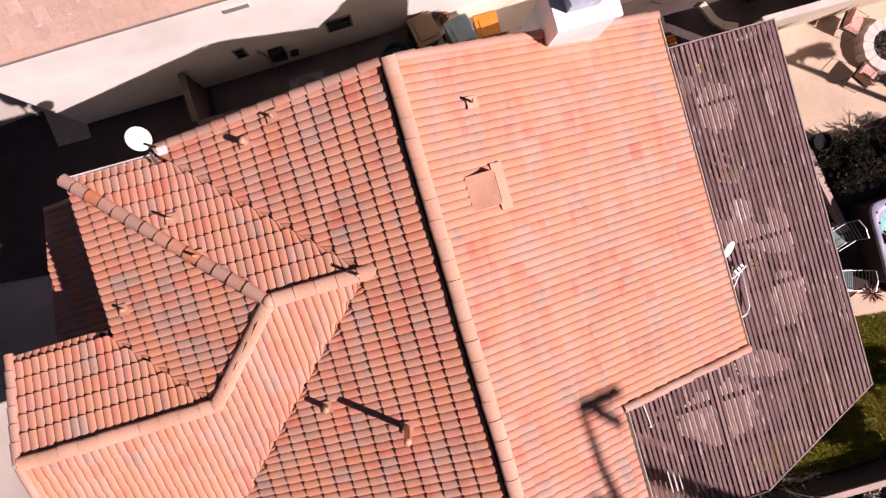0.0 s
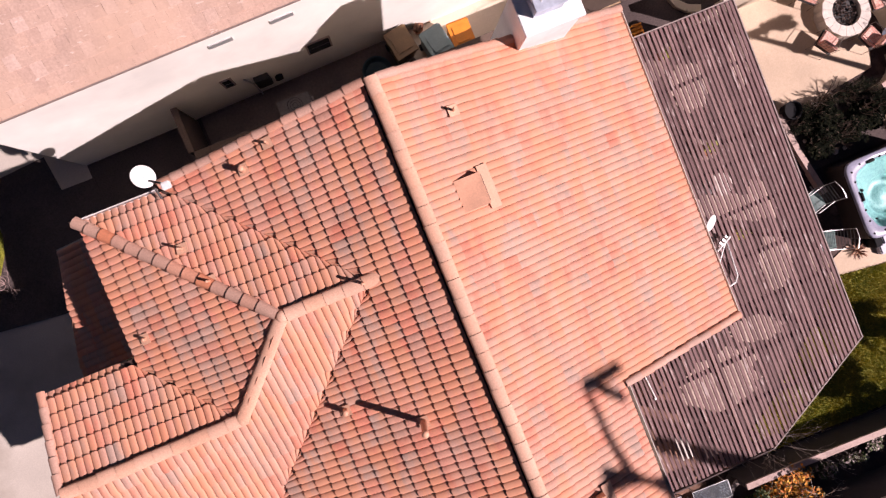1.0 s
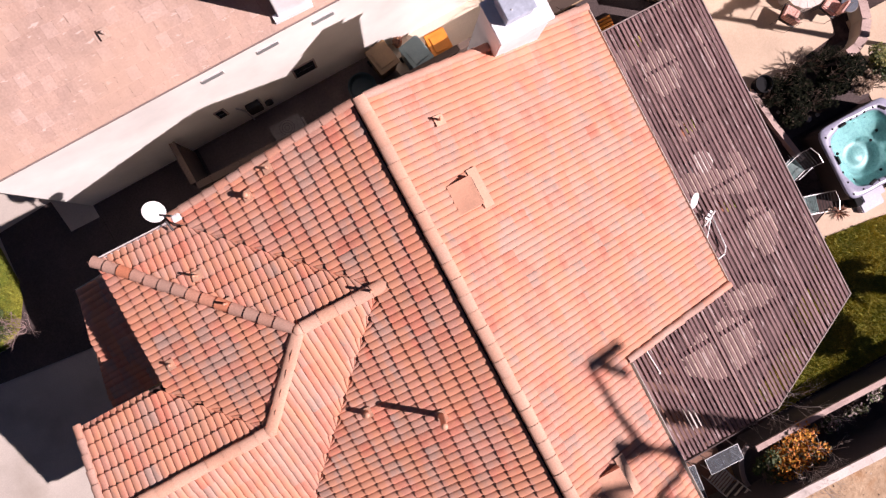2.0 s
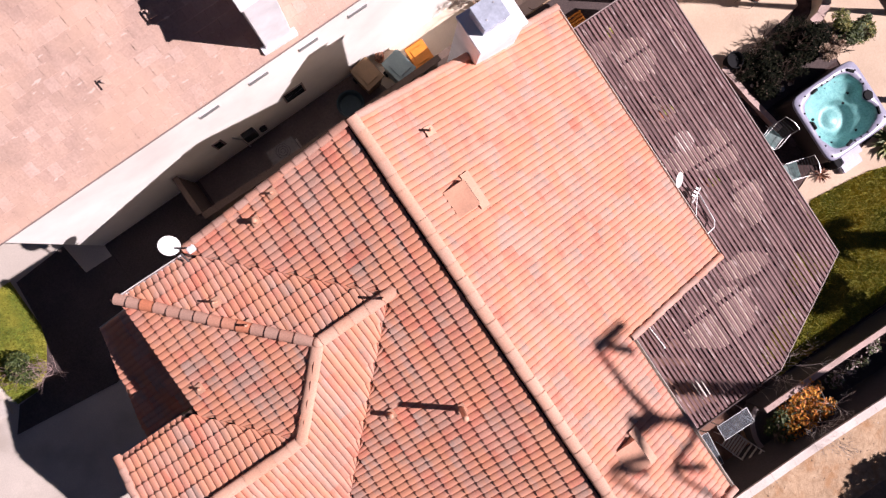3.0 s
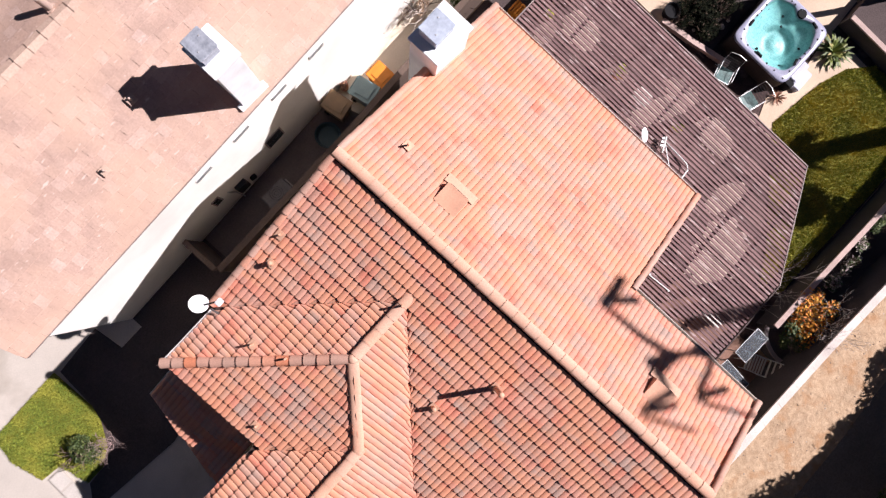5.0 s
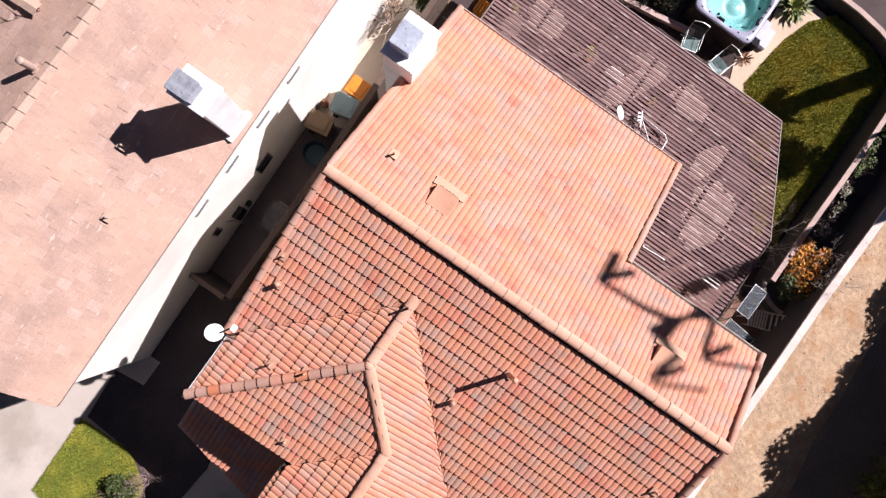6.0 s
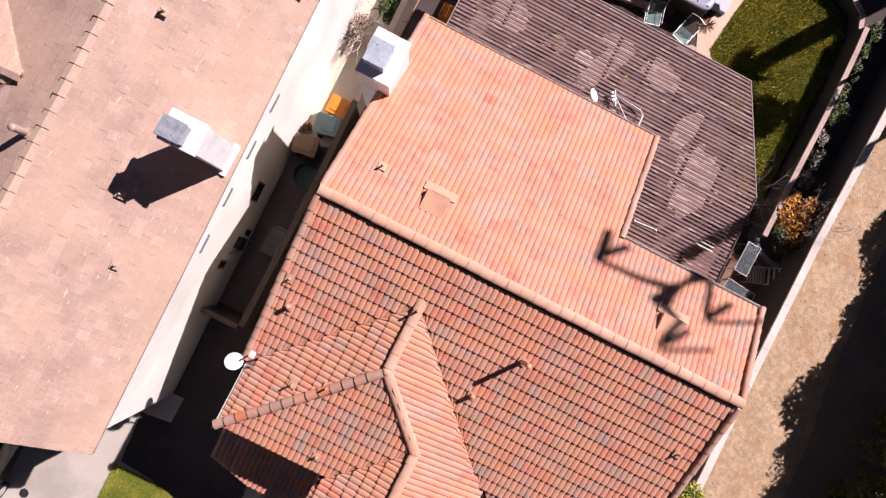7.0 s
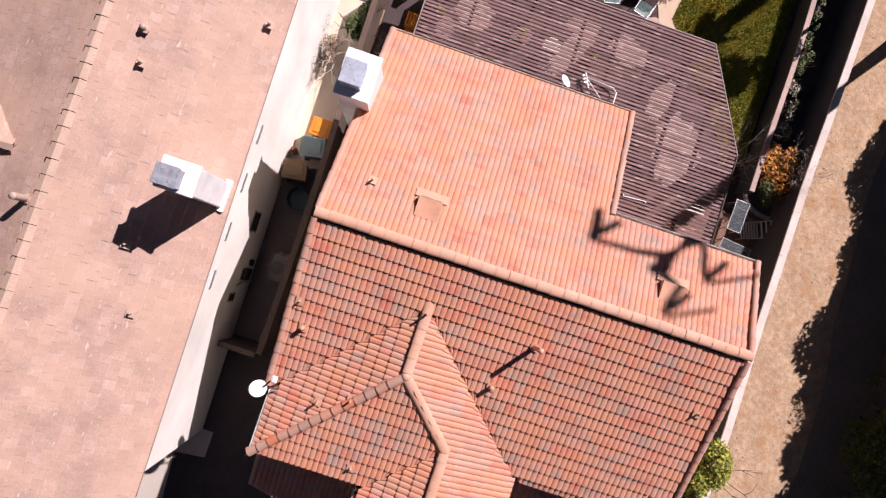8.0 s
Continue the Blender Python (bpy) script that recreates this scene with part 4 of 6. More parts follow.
def hot_tub():
    x0, x1, y0, y1, h = 12.15, 14.66, -3.10, -0.71, 0.9
    ob = thing("hot_tub", ((x0 + x1) / 2, (y0 + y1) / 2, 0.0), "square pearl-white hot tub full of bubbling teal water", "hot tub")
    cx, cy = (x0 + x1) / 2, (y0 + y1) / 2

    def ring(hx, hy, r, z, n=8):
        pts = []
        for sx, sy, a0 in ((1, 1, 0), (-1, 1, 90), (-1, -1, 180), (1, -1, 270)):
            for k in range(n + 1):
                a = radians(a0 + 90 * k / n)
                pts.append((cx + sx * (hx - r) + r * math.cos(a), cy + sy * (hy - r) + r * math.sin(a), z))
        return pts

    def stack(rings):
        g, n = Geo(), len(rings[0])
        for r in rings:
            g.v += r
        g.f = [(i * n + k, i * n + (k + 1) % n, (i + 1) * n + (k + 1) % n, (i + 1) * n + k) for i in range(len(rings) - 1) for k in range(n)]
        return g

    hx, hy = (x1 - x0) / 2, (y1 - y0) / 2
    part("cabinet", stack([ring(hx - 0.03, hy - 0.03, 0.12, 0.0), ring(hx - 0.03, hy - 0.03, 0.12, h - 0.08)]), CABINET, ob)

    def lobed(scale, power, z, lobes=0.0, n=96):
        """A rounded square with four shallow lobes and a shelf at one corner for the filter."""
        pts = []
        for k in range(n):
            a = 2 * math.pi * k / n
            c, s = math.cos(a), math.sin(a)
            r = scale / (abs(c) ** power + abs(s) ** power) ** (1 / power)
            away = (a - FILTER_AT + math.pi) % (2 * math.pi) - math.pi
            r *= 1 + lobes * (0.05 * math.cos(4 * a) - 0.035 * math.cos(8 * a + 0.6) - 0.24 * math.exp(-(away / 0.26) ** 2))
            pts.append((cx + hx * r * c, cy + hy * r * s, z))
        return pts

    part("shell", stack([lobed(1.0, 9, h - 0.10), lobed(1.012, 9, h - 0.03), lobed(0.985, 9, h), lobed(0.845, 8, h + 0.004, 0.9), lobed(0.82, 8, h - 0.03, 0.9)]), ACRYLIC, ob, smooth=True)

    def well(r, z, n=96):
        """A ring of the round footwell, set off from the middle."""
        return [(cx - 0.12 + r * math.cos(2 * math.pi * k / n), cy - 0.15 + r * math.sin(2 * math.pi * k / n), z) for k in range(n)]

    part("basin", stack([lobed(0.82, 8, h - 0.03, 0.9), lobed(0.79, 7, h - 0.16, 0.9), lobed(0.70, 5, h - 0.34, 1.0), well(0.66, h - 0.38), well(0.60, h - 0.46), well(0.52, h - 0.62), well(0.26, h - 0.64), well(0.22, h - 0.60), well(0.01, h - 0.60)]), BASIN, ob, "pale moulded basin with a round footwell", smooth=True)
    for px, py in ((0.55, 0.25), (0.68, -0.1), (0.62, 0.62), (0.42, 0.72), (0.1, 0.74), (-0.62, 0.2), (-0.55, -0.6), (0.2, -0.7), (0.72, -0.6), (0.3, 0.1)):
        part("jet", Geo().lathe([(0, 0.012), (0.04, 0.01), (0.05, -0.02)], 10, (cx + px * hx, cy + py * hy, h - 0.33)), BLACK, ob)
    g, pts = Geo(), lobed(0.805, 8, h - 0.09, 0.9)
    g.add(pts, [tuple(range(len(pts)))])
    part("water", g, WATER, ob, "clear rippled teal water").visible_shadow = False
    rnd = random.Random(2)
    for sx, sy, ang in ((-0.84, 0.1, 90), (-0.3, -0.82, 12), (0.82, -0.55, 75), (0.75, 0.75, 135), (-0.35, 0.84, 5)):
        px, py = cx + sx * hx, cy + sy * hy
        part("pillow", Geo().box(-0.13, 0.13, -0.045, 0.045, h - 0.02, h + 0.05, pose(px, py, 0, 0, 0, ang)), BLACK, ob, bevel=0.02)
    part("filter_lid", Geo().lathe([(0, 0.05), (0.15, 0.045), (0.17, 0.0)], 18, (cx + 0.80 * hx * math.cos(FILTER_AT), cy + 0.80 * hy * math.sin(FILTER_AT), h + 0.005)), BLACK, ob)
    for k in range(26):
        a = 2 * math.pi * k / 26 + rnd.uniform(-0.06, 0.06)
        s = max(abs(math.cos(a)), abs(math.sin(a)))
        px, py = cx + (hx - 0.13) * math.cos(a) / s * 0.97, cy + (hy - 0.13) * math.sin(a) / s * 0.97
        part("jet", Geo().lathe([(0, 0.014), (0.034, 0.012), (0.04, -0.01)], 8, (px, py, h - 0.005)), BLACK, ob)
    return ob


hot_tub()
st = thing("spa_steps", (13.2, -3.5, 0), "white moulded step box beside the hot tub", "steps")
part("lower_step", Geo().box(12.85, 13.65, -3.83, -3.48, 0, 0.22), ACRYLIC, st, bevel=0.03)
part("upper_step", Geo().box(12.85, 13.65, -3.48, -3.14, 0, 0.45), ACRYLIC, st, bevel=0.03)
sp = thing("garden_speaker", (12.75, -3.35, 0), "black box speaker beside the hot tub", "speaker")
part("body", Geo().box(12.6, 12.84, -3.5, -3.2, 0, 0.42), BLACK, sp, bevel=0.02)
part("grille", Geo().box(12.62, 12.82, -3.51, -3.502, 0.05, 0.38), DARKMETAL, sp)


# ---- garden furniture ----
def steel_chair():
    """A patio chair with a silver tube frame and a dark sling seat."""
    ob = thing("patio_chair", (0, 0, 0), "silver-framed patio chair with a shiny teal-green sling seat", "chair", "chairs by the hot tub")
    for s in (-0.29, 0.29):
        part("side_frame", Geo().tube([(s, -0.33, 0), (s, -0.30, 0.42), (s, 0.20, 0.40), (s, 0.45, 0.95)], 0.010, 6), STEEL, ob)
        part("rear_leg", Geo().tube([(s, 0.36, 0), (s, 0.12, 0.40)], 0.016, 6), STEEL, ob)
        part("armrest", Geo().tube([(s, -0.30, 0.42), (s, -0.28, 0.62), (s, 0.32, 0.64)], 0.010, 6), STEEL, ob)
    part("top_rail", Geo().tube([(-0.29, 0.45, 0.95), (0, 0.49, 0.98), (0.29, 0.45, 0.95)], 0.012, 6), STEEL, ob)
    part("front_rail", Geo().tube([(-0.29, -0.30, 0.42), (0.29, -0.30, 0.42)], 0.016, 6), STEEL, ob)
    g = Geo()
    g.v = [(s, y, z) for y, z in ((-0.30, 0.42), (-0.05, 0.38), (0.2, 0.40)) for s in (-0.27, 0.27)]
    g.v += [(x, y, z - 0.012) for x, y, z in g.v]
    g.f = [(2 * i, 2 * i + 1, 2 * i + 3, 2 * i + 2) for i in range(2)] + [(6 + 2 * i + 2, 6 + 2 * i + 3, 6 + 2 * i + 1, 6 + 2 * i) for i in range(2)]
    part("sling", g, SLING, ob)
    for k in range(6):
        t = 0.12 + 0.15 * k
        part("back_strap", Geo().tube([(-0.28, 0.20 + 0.25 * t, 0.40 + 0.55 * t), (0.28, 0.20 + 0.25 * t, 0.40 + 0.55 * t)], 0.008, 5), DARKMETAL, ob)
    return ob


SLING = surface("green_sling", (0.015, 0.045, 0.045), (0.09, 0.20, 0.185), 3.0, 9.0, 0.5, 0.1, 0.002)
c0 = steel_chair()
c0.location = (11.35, -1.45, 0.0)
c0.rotation_euler = (0, 0, radians(-75))
copy_thing(c0, pose(11.3, -2.72, 0, 0, 0, -105))


def fire_chair():
    ob = thing("cushioned_chair", (0, 0, 0), "metal garden chair with red floral cushions by the fire pit", "chair", "chairs round the fire pit")
    for x in (-0.27, 0.27):
        for y, top in ((-0.27, 0.60), (0.27, 0.85)):
            part("leg", Geo().tube([(x, y * 1.1, 0), (x, y, 0.40), (x, y, top)], 0.009, 6), IRON, ob)
        part("armrest", Geo().tube([(x, -0.27, 0.60), (x, 0.0, 0.63), (x, 0.27, 0.64)], 0.010, 6), IRON, ob)
    part("seat_frame", Geo().box(-0.28, 0.28, -0.28, 0.28, 0.37, 0.40), DARKMETAL, ob)
    for k in range(5):
        part("back_bar", Geo().tube([(-0.2 + 0.1 * k, 0.28, 0.42), (-0.2 + 0.1 * k, 0.33, 0.85)], 0.006, 5), IRON, ob)
    part("seat_cushion", Geo().box(-0.25, 0.25, -0.26, 0.24, 0.402, 0.48), CUSHION, ob, bevel=0.03)
    part("back_cushion", Geo().box(-0.24, 0.24, 0.20, 0.29, 0.482, 0.80), CUSHION, ob, bevel=0.03)
    return ob


FC = (14.35, 3.45)
f0 = fire_chair()
f0.location = (13.40, 2.80, 0.03)
f0.rotation_euler = (0, 0, radians(125))
for x, y, a in ((13.42, 4.32, 50), (14.75, 2.45, 205), (15.4, 3.4, 270)):
    copy_thing(f0, pose(x, y, 0.03, 0, 0, a))


def fire_pit():
    ob = thing("fire_pit", (FC[0], FC[1], 0.03), "round white stone fire pit filled with dark lava rock", "fire pit")
    n = 16
    for k in range(n):
        a0, a1 = 2 * math.pi * (k + 0.02) / n, 2 * math.pi * (k + 0.98) / n
        pts = [(FC[0] + r * math.cos(a), FC[1] + r * math.sin(a)) for r, a in ((0.46, a0), (0.76, a0), (0.78, (a0 + a1) / 2), (0.76, a1), (0.46, a1))]
        part("stone", Geo().prism(pts, 0.03, 0.42), STONE, ob)
    part("bowl", Geo().lathe([(0.0, 0.22), (0.47, 0.24), (0.47, 0.0)], 24, (FC[0], FC[1], 0.03)), DARKMETAL, ob)
    g, rnd = Geo(), random.Random(8)
    for k in range(150):
        r, a, s = 0.42 * math.sqrt(rnd.random()), rnd.uniform(0, 6.28), rnd.uniform(0.025, 0.055)
        c = Vector((FC[0] + r * math.cos(a), FC[1] + r * math.sin(a), 0.29 + rnd.uniform(0, 0.05)))
        p = [c + Vector((rnd.uniform(0.6, 1) * s * x, rnd.uniform(0.6, 1) * s * y, rnd.uniform(0.6, 1) * s * z)) for x, y, z in ((1, 0, 0), (-1, 0, 0), (0, 1, 0), (0, -1, 0), (0, 0, 1), (0, 0, -1))]
        g.add(p, [(0, 2, 4), (2, 1, 4), (1, 3, 4), (3, 0, 4), (2, 0, 5), (1, 2, 5), (3, 1, 5), (0, 3, 5)])
    tagged(part("lava_rock", g, LAVA, ob), kind="stuff")
    return ob


fire_pit()


def glass_table(x, y, rot, w, d, label):
    ob = thing("glass_table", (x, y, 0), label, "table")
    m = pose(x, y, 0, 0, 0, rot)
    part("glass_top", Geo().box(-w / 2, w / 2, -d / 2, d / 2, 0.70, 0.71, m), GLASS, ob)
    for a, b in (((-w / 2, -d / 2), (w / 2, -d / 2)), ((w / 2, -d / 2), (w / 2, d / 2)), ((w / 2, d / 2), (-w / 2, d / 2)), ((-w / 2, d / 2), (-w / 2, -d / 2))):
        part("rim", Geo().tube([m @ Vector((*a, 0.705)), m @ Vector((*b, 0.705))], 0.011, 6), STEEL, ob)
    for sx in (-1, 1):
        for sy in (-1, 1):
            part("leg", Geo().tube([m @ Vector((sx * w * 0.46, sy * d * 0.44, 0)), m @ Vector((sx * w * 0.42, sy * d * 0.4, 0.69))], 0.018, 6), STEEL, ob)
    return ob


glass_table(5.02, -8.15, -3, 1.12, 0.5, "rectangular frosted glass garden table on a silver frame")
glass_table(3.88, -8.36, 84, 1.1, 0.36, "long narrow frosted glass side table on a silver frame")
plinth = thing("stone_bench", (4.95, -6.65, 0), "low pale stone bench under the edge of the patio cover", "bench")
part("seat", Geo().box(4.65, 5.25, -7.05, -6.25, 0.38, 0.45), STONE, plinth, bevel=0.02)
part("base", Geo().box(4.75, 5.15, -6.95, -6.35, 0, 0.38), STONE, plinth)



def round_table(x, y, r, label):
    """A round pale table on a pedestal."""
    ob = thing("round_table", (x, y, 0), label, "table")
    part("tabletop", Geo().lathe([(0.0, 0.74), (r - 0.02, 0.74), (r, 0.725), (r, 0.71), (0.0, 0.70)], 28, (x, y, 0)), STONE, ob)
    part("pedestal", Geo().lathe([(0.04, 0.70), (0.04, 0.1), (0.24, 0.03), (0.26, 0.0)], 16, (x, y, 0)), DARKMETAL, ob)
    return ob


def wire_table(x, y, r):
    """A small round glass table on thin iron legs."""
    ob = thing("side_table", (x, y, 0.03), "small round glass side table by the fire pit", "table")
    part("glass_top", Geo().lathe([(0.0, 0.50), (r, 0.50), (r, 0.488), (0.0, 0.488)], 24, (x, y, 0.03)), GLASS, ob)
    part("rim", Geo().tube([(x + r * math.cos(a), y + r * math.sin(a), 0.525) for a in (2 * math.pi * k / 24 for k in range(25))], 0.008, 5), IRON, ob)
    for k in range(3):
        a = 2.1 * k
        part("leg", Geo().tube([(x + 0.8 * r * math.cos(a), y + 0.8 * r * math.sin(a), 0.03), (x + 0.6 * r * math.cos(a), y + 0.6 * r * math.sin(a), 0.515)], 0.009, 5), IRON, ob)
    return ob


wire_table(15.27, 2.26, 0.28)
round_table(8.62, 0.12, 0.34, "small round pale table under the patio cover")


def lounger():
    ob = thing("lounge_chair", (4.82, -9.05, 0), "pale slatted metal lounge chair", "chair")
    m = pose(4.82, -9.02, 0, 0, 0, 200)
    for s in (-0.3, 0.3):
        part("rail", Geo().tube([m @ Vector((s, -0.55, 0.30)), m @ Vector((s, 0.15, 0.34)), m @ Vector((s, 0.6, 0.85))], 0.018, 6), STEEL, ob)
        for yy in (-0.5, 0.2):
            part("leg", Geo().tube([m @ Vector((s, yy, 0)), m @ Vector((s, yy * 0.9, 0.32))], 0.018, 6), STEEL, ob)
    for k in range(7):
        y = -0.5 + 0.1 * k
        part("slat", Geo().box(-0.3, 0.3, y, y + 0.055, 0.325, 0.345, m), TRIM, ob)
    for k in range(4):
        t = k / 3
        y, z = 0.22 + 0.32 * t, 0.42 + 0.36 * t
        part("slat", Geo().box(-0.3, 0.3, y, y + 0.03, z, z + 0.06, m), TRIM, ob)
    return ob


lounger()


# ---- garden walls ----
def wall_run(name, pts, width, h, mat, cap_mat, label, cap_h=0.06, over=0.03, length=0.42):
    """A garden wall along a line of points with separate cap stones."""
    ob = thing(name, (*pts[0], 0), label, "wall", kind="structure")
    g = Geo()
    for (xa, ya), (xb, yb) in zip(pts, pts[1:]):
        d = Vector((xb - xa, yb - ya, 0))
        m = Matrix.Translation((xa, ya, 0)) @ pose(0, 0, 0, 0, 0, math.degrees(math.atan2(d.y, d.x)))
        g.box(-0.01, d.length + 0.01, -width / 2, width / 2, -0.3, h, m)
        k = max(1, int(round(d.length / length)))
        for i in range(k):
            c = Geo().box(d.length * i / k + 0.002, d.length * (i + 1) / k - 0.002, -width / 2 - over, width / 2 + over, h + 0.002, h + cap_h, m)
            part("cap_stone", c, cap_mat, ob)
    part("wall", g, mat, ob)
    return ob


wall_run("boundary_wall", [(-9.0, -8.95), (-2.2, -9.3), (1.5, -9.36), (6.3, -9.52), (10.7, -9.80), (18.0, -10.2)], 0.20, 1.76, PLANTER, WALLCAP, "boundary wall with pale caps beside the dirt track, faces darkened for shade", length=0.8)
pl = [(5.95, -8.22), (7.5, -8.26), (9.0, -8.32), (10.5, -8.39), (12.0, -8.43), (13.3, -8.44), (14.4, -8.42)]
wall_run("planter_wall", pl, 0.16, 0.92, PLANTER, PINKCAP, "low curved planter wall with pink caps round the lawn, faces darkened for shade", over=0.01, length=0.45)
wall_run("planter_wall", [(14.48, -8.41), (15.05, -8.25), (15.48, -7.6), (15.7, -6.8), (15.82, -5.8), (15.85, -3.4)], 0.16, 0.58, PLANTER, PINKCAP, "low curved planter wall with pink caps at the end of the lawn, faces darkened for shade", over=0.01, length=0.45)
wall_run("bed_kerb", [(5.98, -8.24), (5.8, -8.31), (5.62, -8.47), (5.48, -8.7), (5.39, -8.95), (5.35, -9.2), (5.38, -9.45)], 0.10, 0.46, PLANTER, FASCIA, "thin curved grey kerb round the end of the raised bed", 0.05, 0.02, 0.2)
# bed soil darkened for the boundary wall's shade
structure("planting_bed", Geo().prism([(5.4, -9.7), (18, -10.2), (18, -3.4), (15.91, -3.4), (15.88, -5.8), (15.75, -6.85), (15.53, -7.65), (15.05, -8.35), (14.4, -8.5), (6.3, -8.3), (5.7, -8.5), (5.45, -9.0)], -0.3, 0.45), SHADE_GROUND, "dark raised planting bed behind the low wall", "soil")
wall_run("garden_wall", [(-4.60, 6.10), (0.5, 6.12), (4.6, 6.25), (9.0, 6.35)], 0.13, 1.70, BLOCK, BLOCK, "brown block wall between the two houses", length=0.42)
wall_run("garden_wall", [(-4.65, 6.20), (-4.65, 7.42)], 0.10, 1.70, BLOCK, BLOCK, "short brown block wall closing the side passage", length=0.42)
wall_run("curved_kerb", [(11.35, 1.3), (11.45, 0.7), (11.55, 0.0), (11.7, -0.7), (11.85, -1.4)], 0.16, 0.18, PINKCAP, PINKCAP, "low curved stone kerb beside the dark shrubs", 0.04, 0.01, 0.35)
wall_run("curved_kerb", [(9.5, 6.06), (9.62, 5.8), (9.72, 5.55), (9.95, 5.32), (10.35, 5.16)], 0.22, 0.1, STUCCO, STUCCO, "pale curved kerb of the bed behind the patio", 0.03, 0.0, 0.5)
wall_run("back_wall", [(17.55, -3.3), (17.55, 4.7)], 0.08, 0.16, PLANTER, PINKCAP, "low garden wall behind the fire pit", length=0.5)
# added wall, hidden by the slats, whose shadow darkens the ground behind it
wall_run("patio_wall", [(5.4, 4.42), (9.9, 4.42)], 0.12, 1.62, BLOCK, BLOCK, "unseen wall added under the patio cover to shade the ground behind", length=0.42)
wall_run("back_wall", [(9.95, 4.82), (17.6, 4.80)], 0.14, 1.74, STUCCO, WALLCAP, "cream stucco garden wall with pale caps behind the fire pit", length=0.6)


wall_run("seat_wall", [(15.5, 3.5), (15.66, 3.0), (15.72, 2.6), (15.68, 2.1), (15.56, 1.58), (15.24, 1.15), (14.86, 0.95), (14.49, 0.89)], 0.26, 0.48, STUCCO, PINKCAP, "low curved stone seat wall round the fire pit", 0.05, 0.02, 0.3)


def bin_thing(x, y, w, d, h, mat, label, rot):
    ob = thing("wheeled_bin", (x, y, 0), label, "bin")
    m = pose(x, y, 0, 0, 0, rot)
    g = Geo()
    for z, s in ((0.08, 0.82), (h - 0.08, 1.0)):
        g.v += [tuple(m @ Vector((sx * w / 2 * s, sy * d / 2 * s, z))) for sx, sy in ((-1, -1), (1, -1), (1, 1), (-1, 1))]
    g.f = [(3, 2, 1, 0), (4, 5, 6, 7)] + [(i, (i + 1) % 4, 4 + (i + 1) % 4, 4 + i) for i in range(4)]
    part("body", g, mat, ob)
    lid = Geo().box(-w / 2 - 0.03, w / 2 + 0.03, -d / 2 - 0.04, d / 2 + 0.03, h - 0.078, h - 0.02, m)
    lid.box(-w / 2 + 0.08, w / 2 - 0.08, -d / 2 + 0.08, d / 2 - 0.1, h - 0.02, h + 0.015, m)
    part("lid", lid, mat, ob, bevel=0.015)
    part("handle", Geo().tube([m @ Vector((-w / 2, d / 2 + 0.06, h - 0.1)), m @ Vector((w / 2, d / 2 + 0.06, h - 0.1))], 0.015, 6), mat, ob)
    for s in (-1, 1):
        c = m @ Vector((s * w * 0.42, d * 0.42, 0.1))
        ax = m.to_3x3() @ Vector((0.04, 0, 0))
        part("wheel", Geo().tube([c - ax, c + ax], 0.1, 12), BLACK, ob)
    return ob


bin_thing(3.14, 6.78, 0.58, 0.66, 1.0, ORANGE, "bright orange wheeled bin by the block wall", 0)
bin_thing(1.5, 7.15, 0.62, 0.72, 0.98, BROWN_LID, "brown wheeled bin in the shade of the side passage", 10)
tub = thing("plastic_tub", (0.65, 6.85, 0), "dark teal round plastic tub in the side passage", "tub")
part("bowl", Geo().lathe([(0.0, 0.03), (0.34, 0.02), (0.40, 0.26), (0.43, 0.27), (0.43, 0.25), (0.36, 0.0)], 24, (0.65, 6.85, 0.004)), DARKTEAL, tub)
bin_thing(2.42, 6.82, 0.62, 0.72, 1.02, TEAL, "grey-green wheeled bin by the block wall", 12)


# ---- plants ----
def leaf_cloud(g, centre, size, count, leaf, rnd, flat=0.5, hollow=0.35):
    """Many small leaves in an uneven clump."""
    lobes = [(Vector((rnd.uniform(-0.6, 0.6) * size[0], rnd.uniform(-0.6, 0.6) * size[1], rnd.uniform(-0.3, 0.5) * size[2])), rnd.uniform(0.35, 0.6)) for _ in range(7)]
    for _ in range(count):
        c, s = rnd.choice(lobes)
        d = Vector((rnd.gauss(0, 1), rnd.gauss(0, 1), rnd.gauss(0, 1))).normalized() * s * (hollow + (1 - hollow) * rnd.random() ** 0.5)
        p = Vector(centre) + c + Vector((d.x * size[0], d.y * size[1], d.z * size[2]))
        u = Vector((rnd.gauss(0, 1), rnd.gauss(0, 1), rnd.gauss(0, flat))).normalized()
        v = u.cross(Vector((rnd.gauss(0, 0.5), rnd.gauss(0, 0.5), 1))).normalized()
        k = leaf * rnd.uniform(0.6, 1.3)
        g.add([p - u * k, p + v * k * 0.45, p + u * k, p - v * k * 0.45], [(0, 1, 2, 3)])


def branches(g, start, direction, length, radius, depth, rnd, spread=0.6, tips=None, up=0.15):
    """A limb that forks into thinner ones."""
    d = Vector(direction).normalized()
    pts, p = [Vector(start)], Vector(start)
    for _ in range(3):
        d = (d + Vector((rnd.uniform(-1, 1), rnd.uniform(-1, 1), rnd.uniform(-1, 1) + up)) * 0.18).normalized()
        p = p + d * length / 3
        pts.append(p.copy())
    g.tube(pts, [radius, radius * 0.9, radius * 0.78, radius * 0.66], 6 if depth > 1 else 4)
    if depth == 0:
        if tips is not None:
            tips.append(p)
        return
    for _ in range(rnd.choice((2, 3))):
        nd = (d + Vector((rnd.uniform(-1, 1), rnd.uniform(-1, 1), rnd.uniform(-0.6, 1))) * spread).normalized()
        branches(g, p, nd, length * rnd.uniform(0.6, 0.85), radius * 0.62, depth - 1, rnd, spread, tips, up)


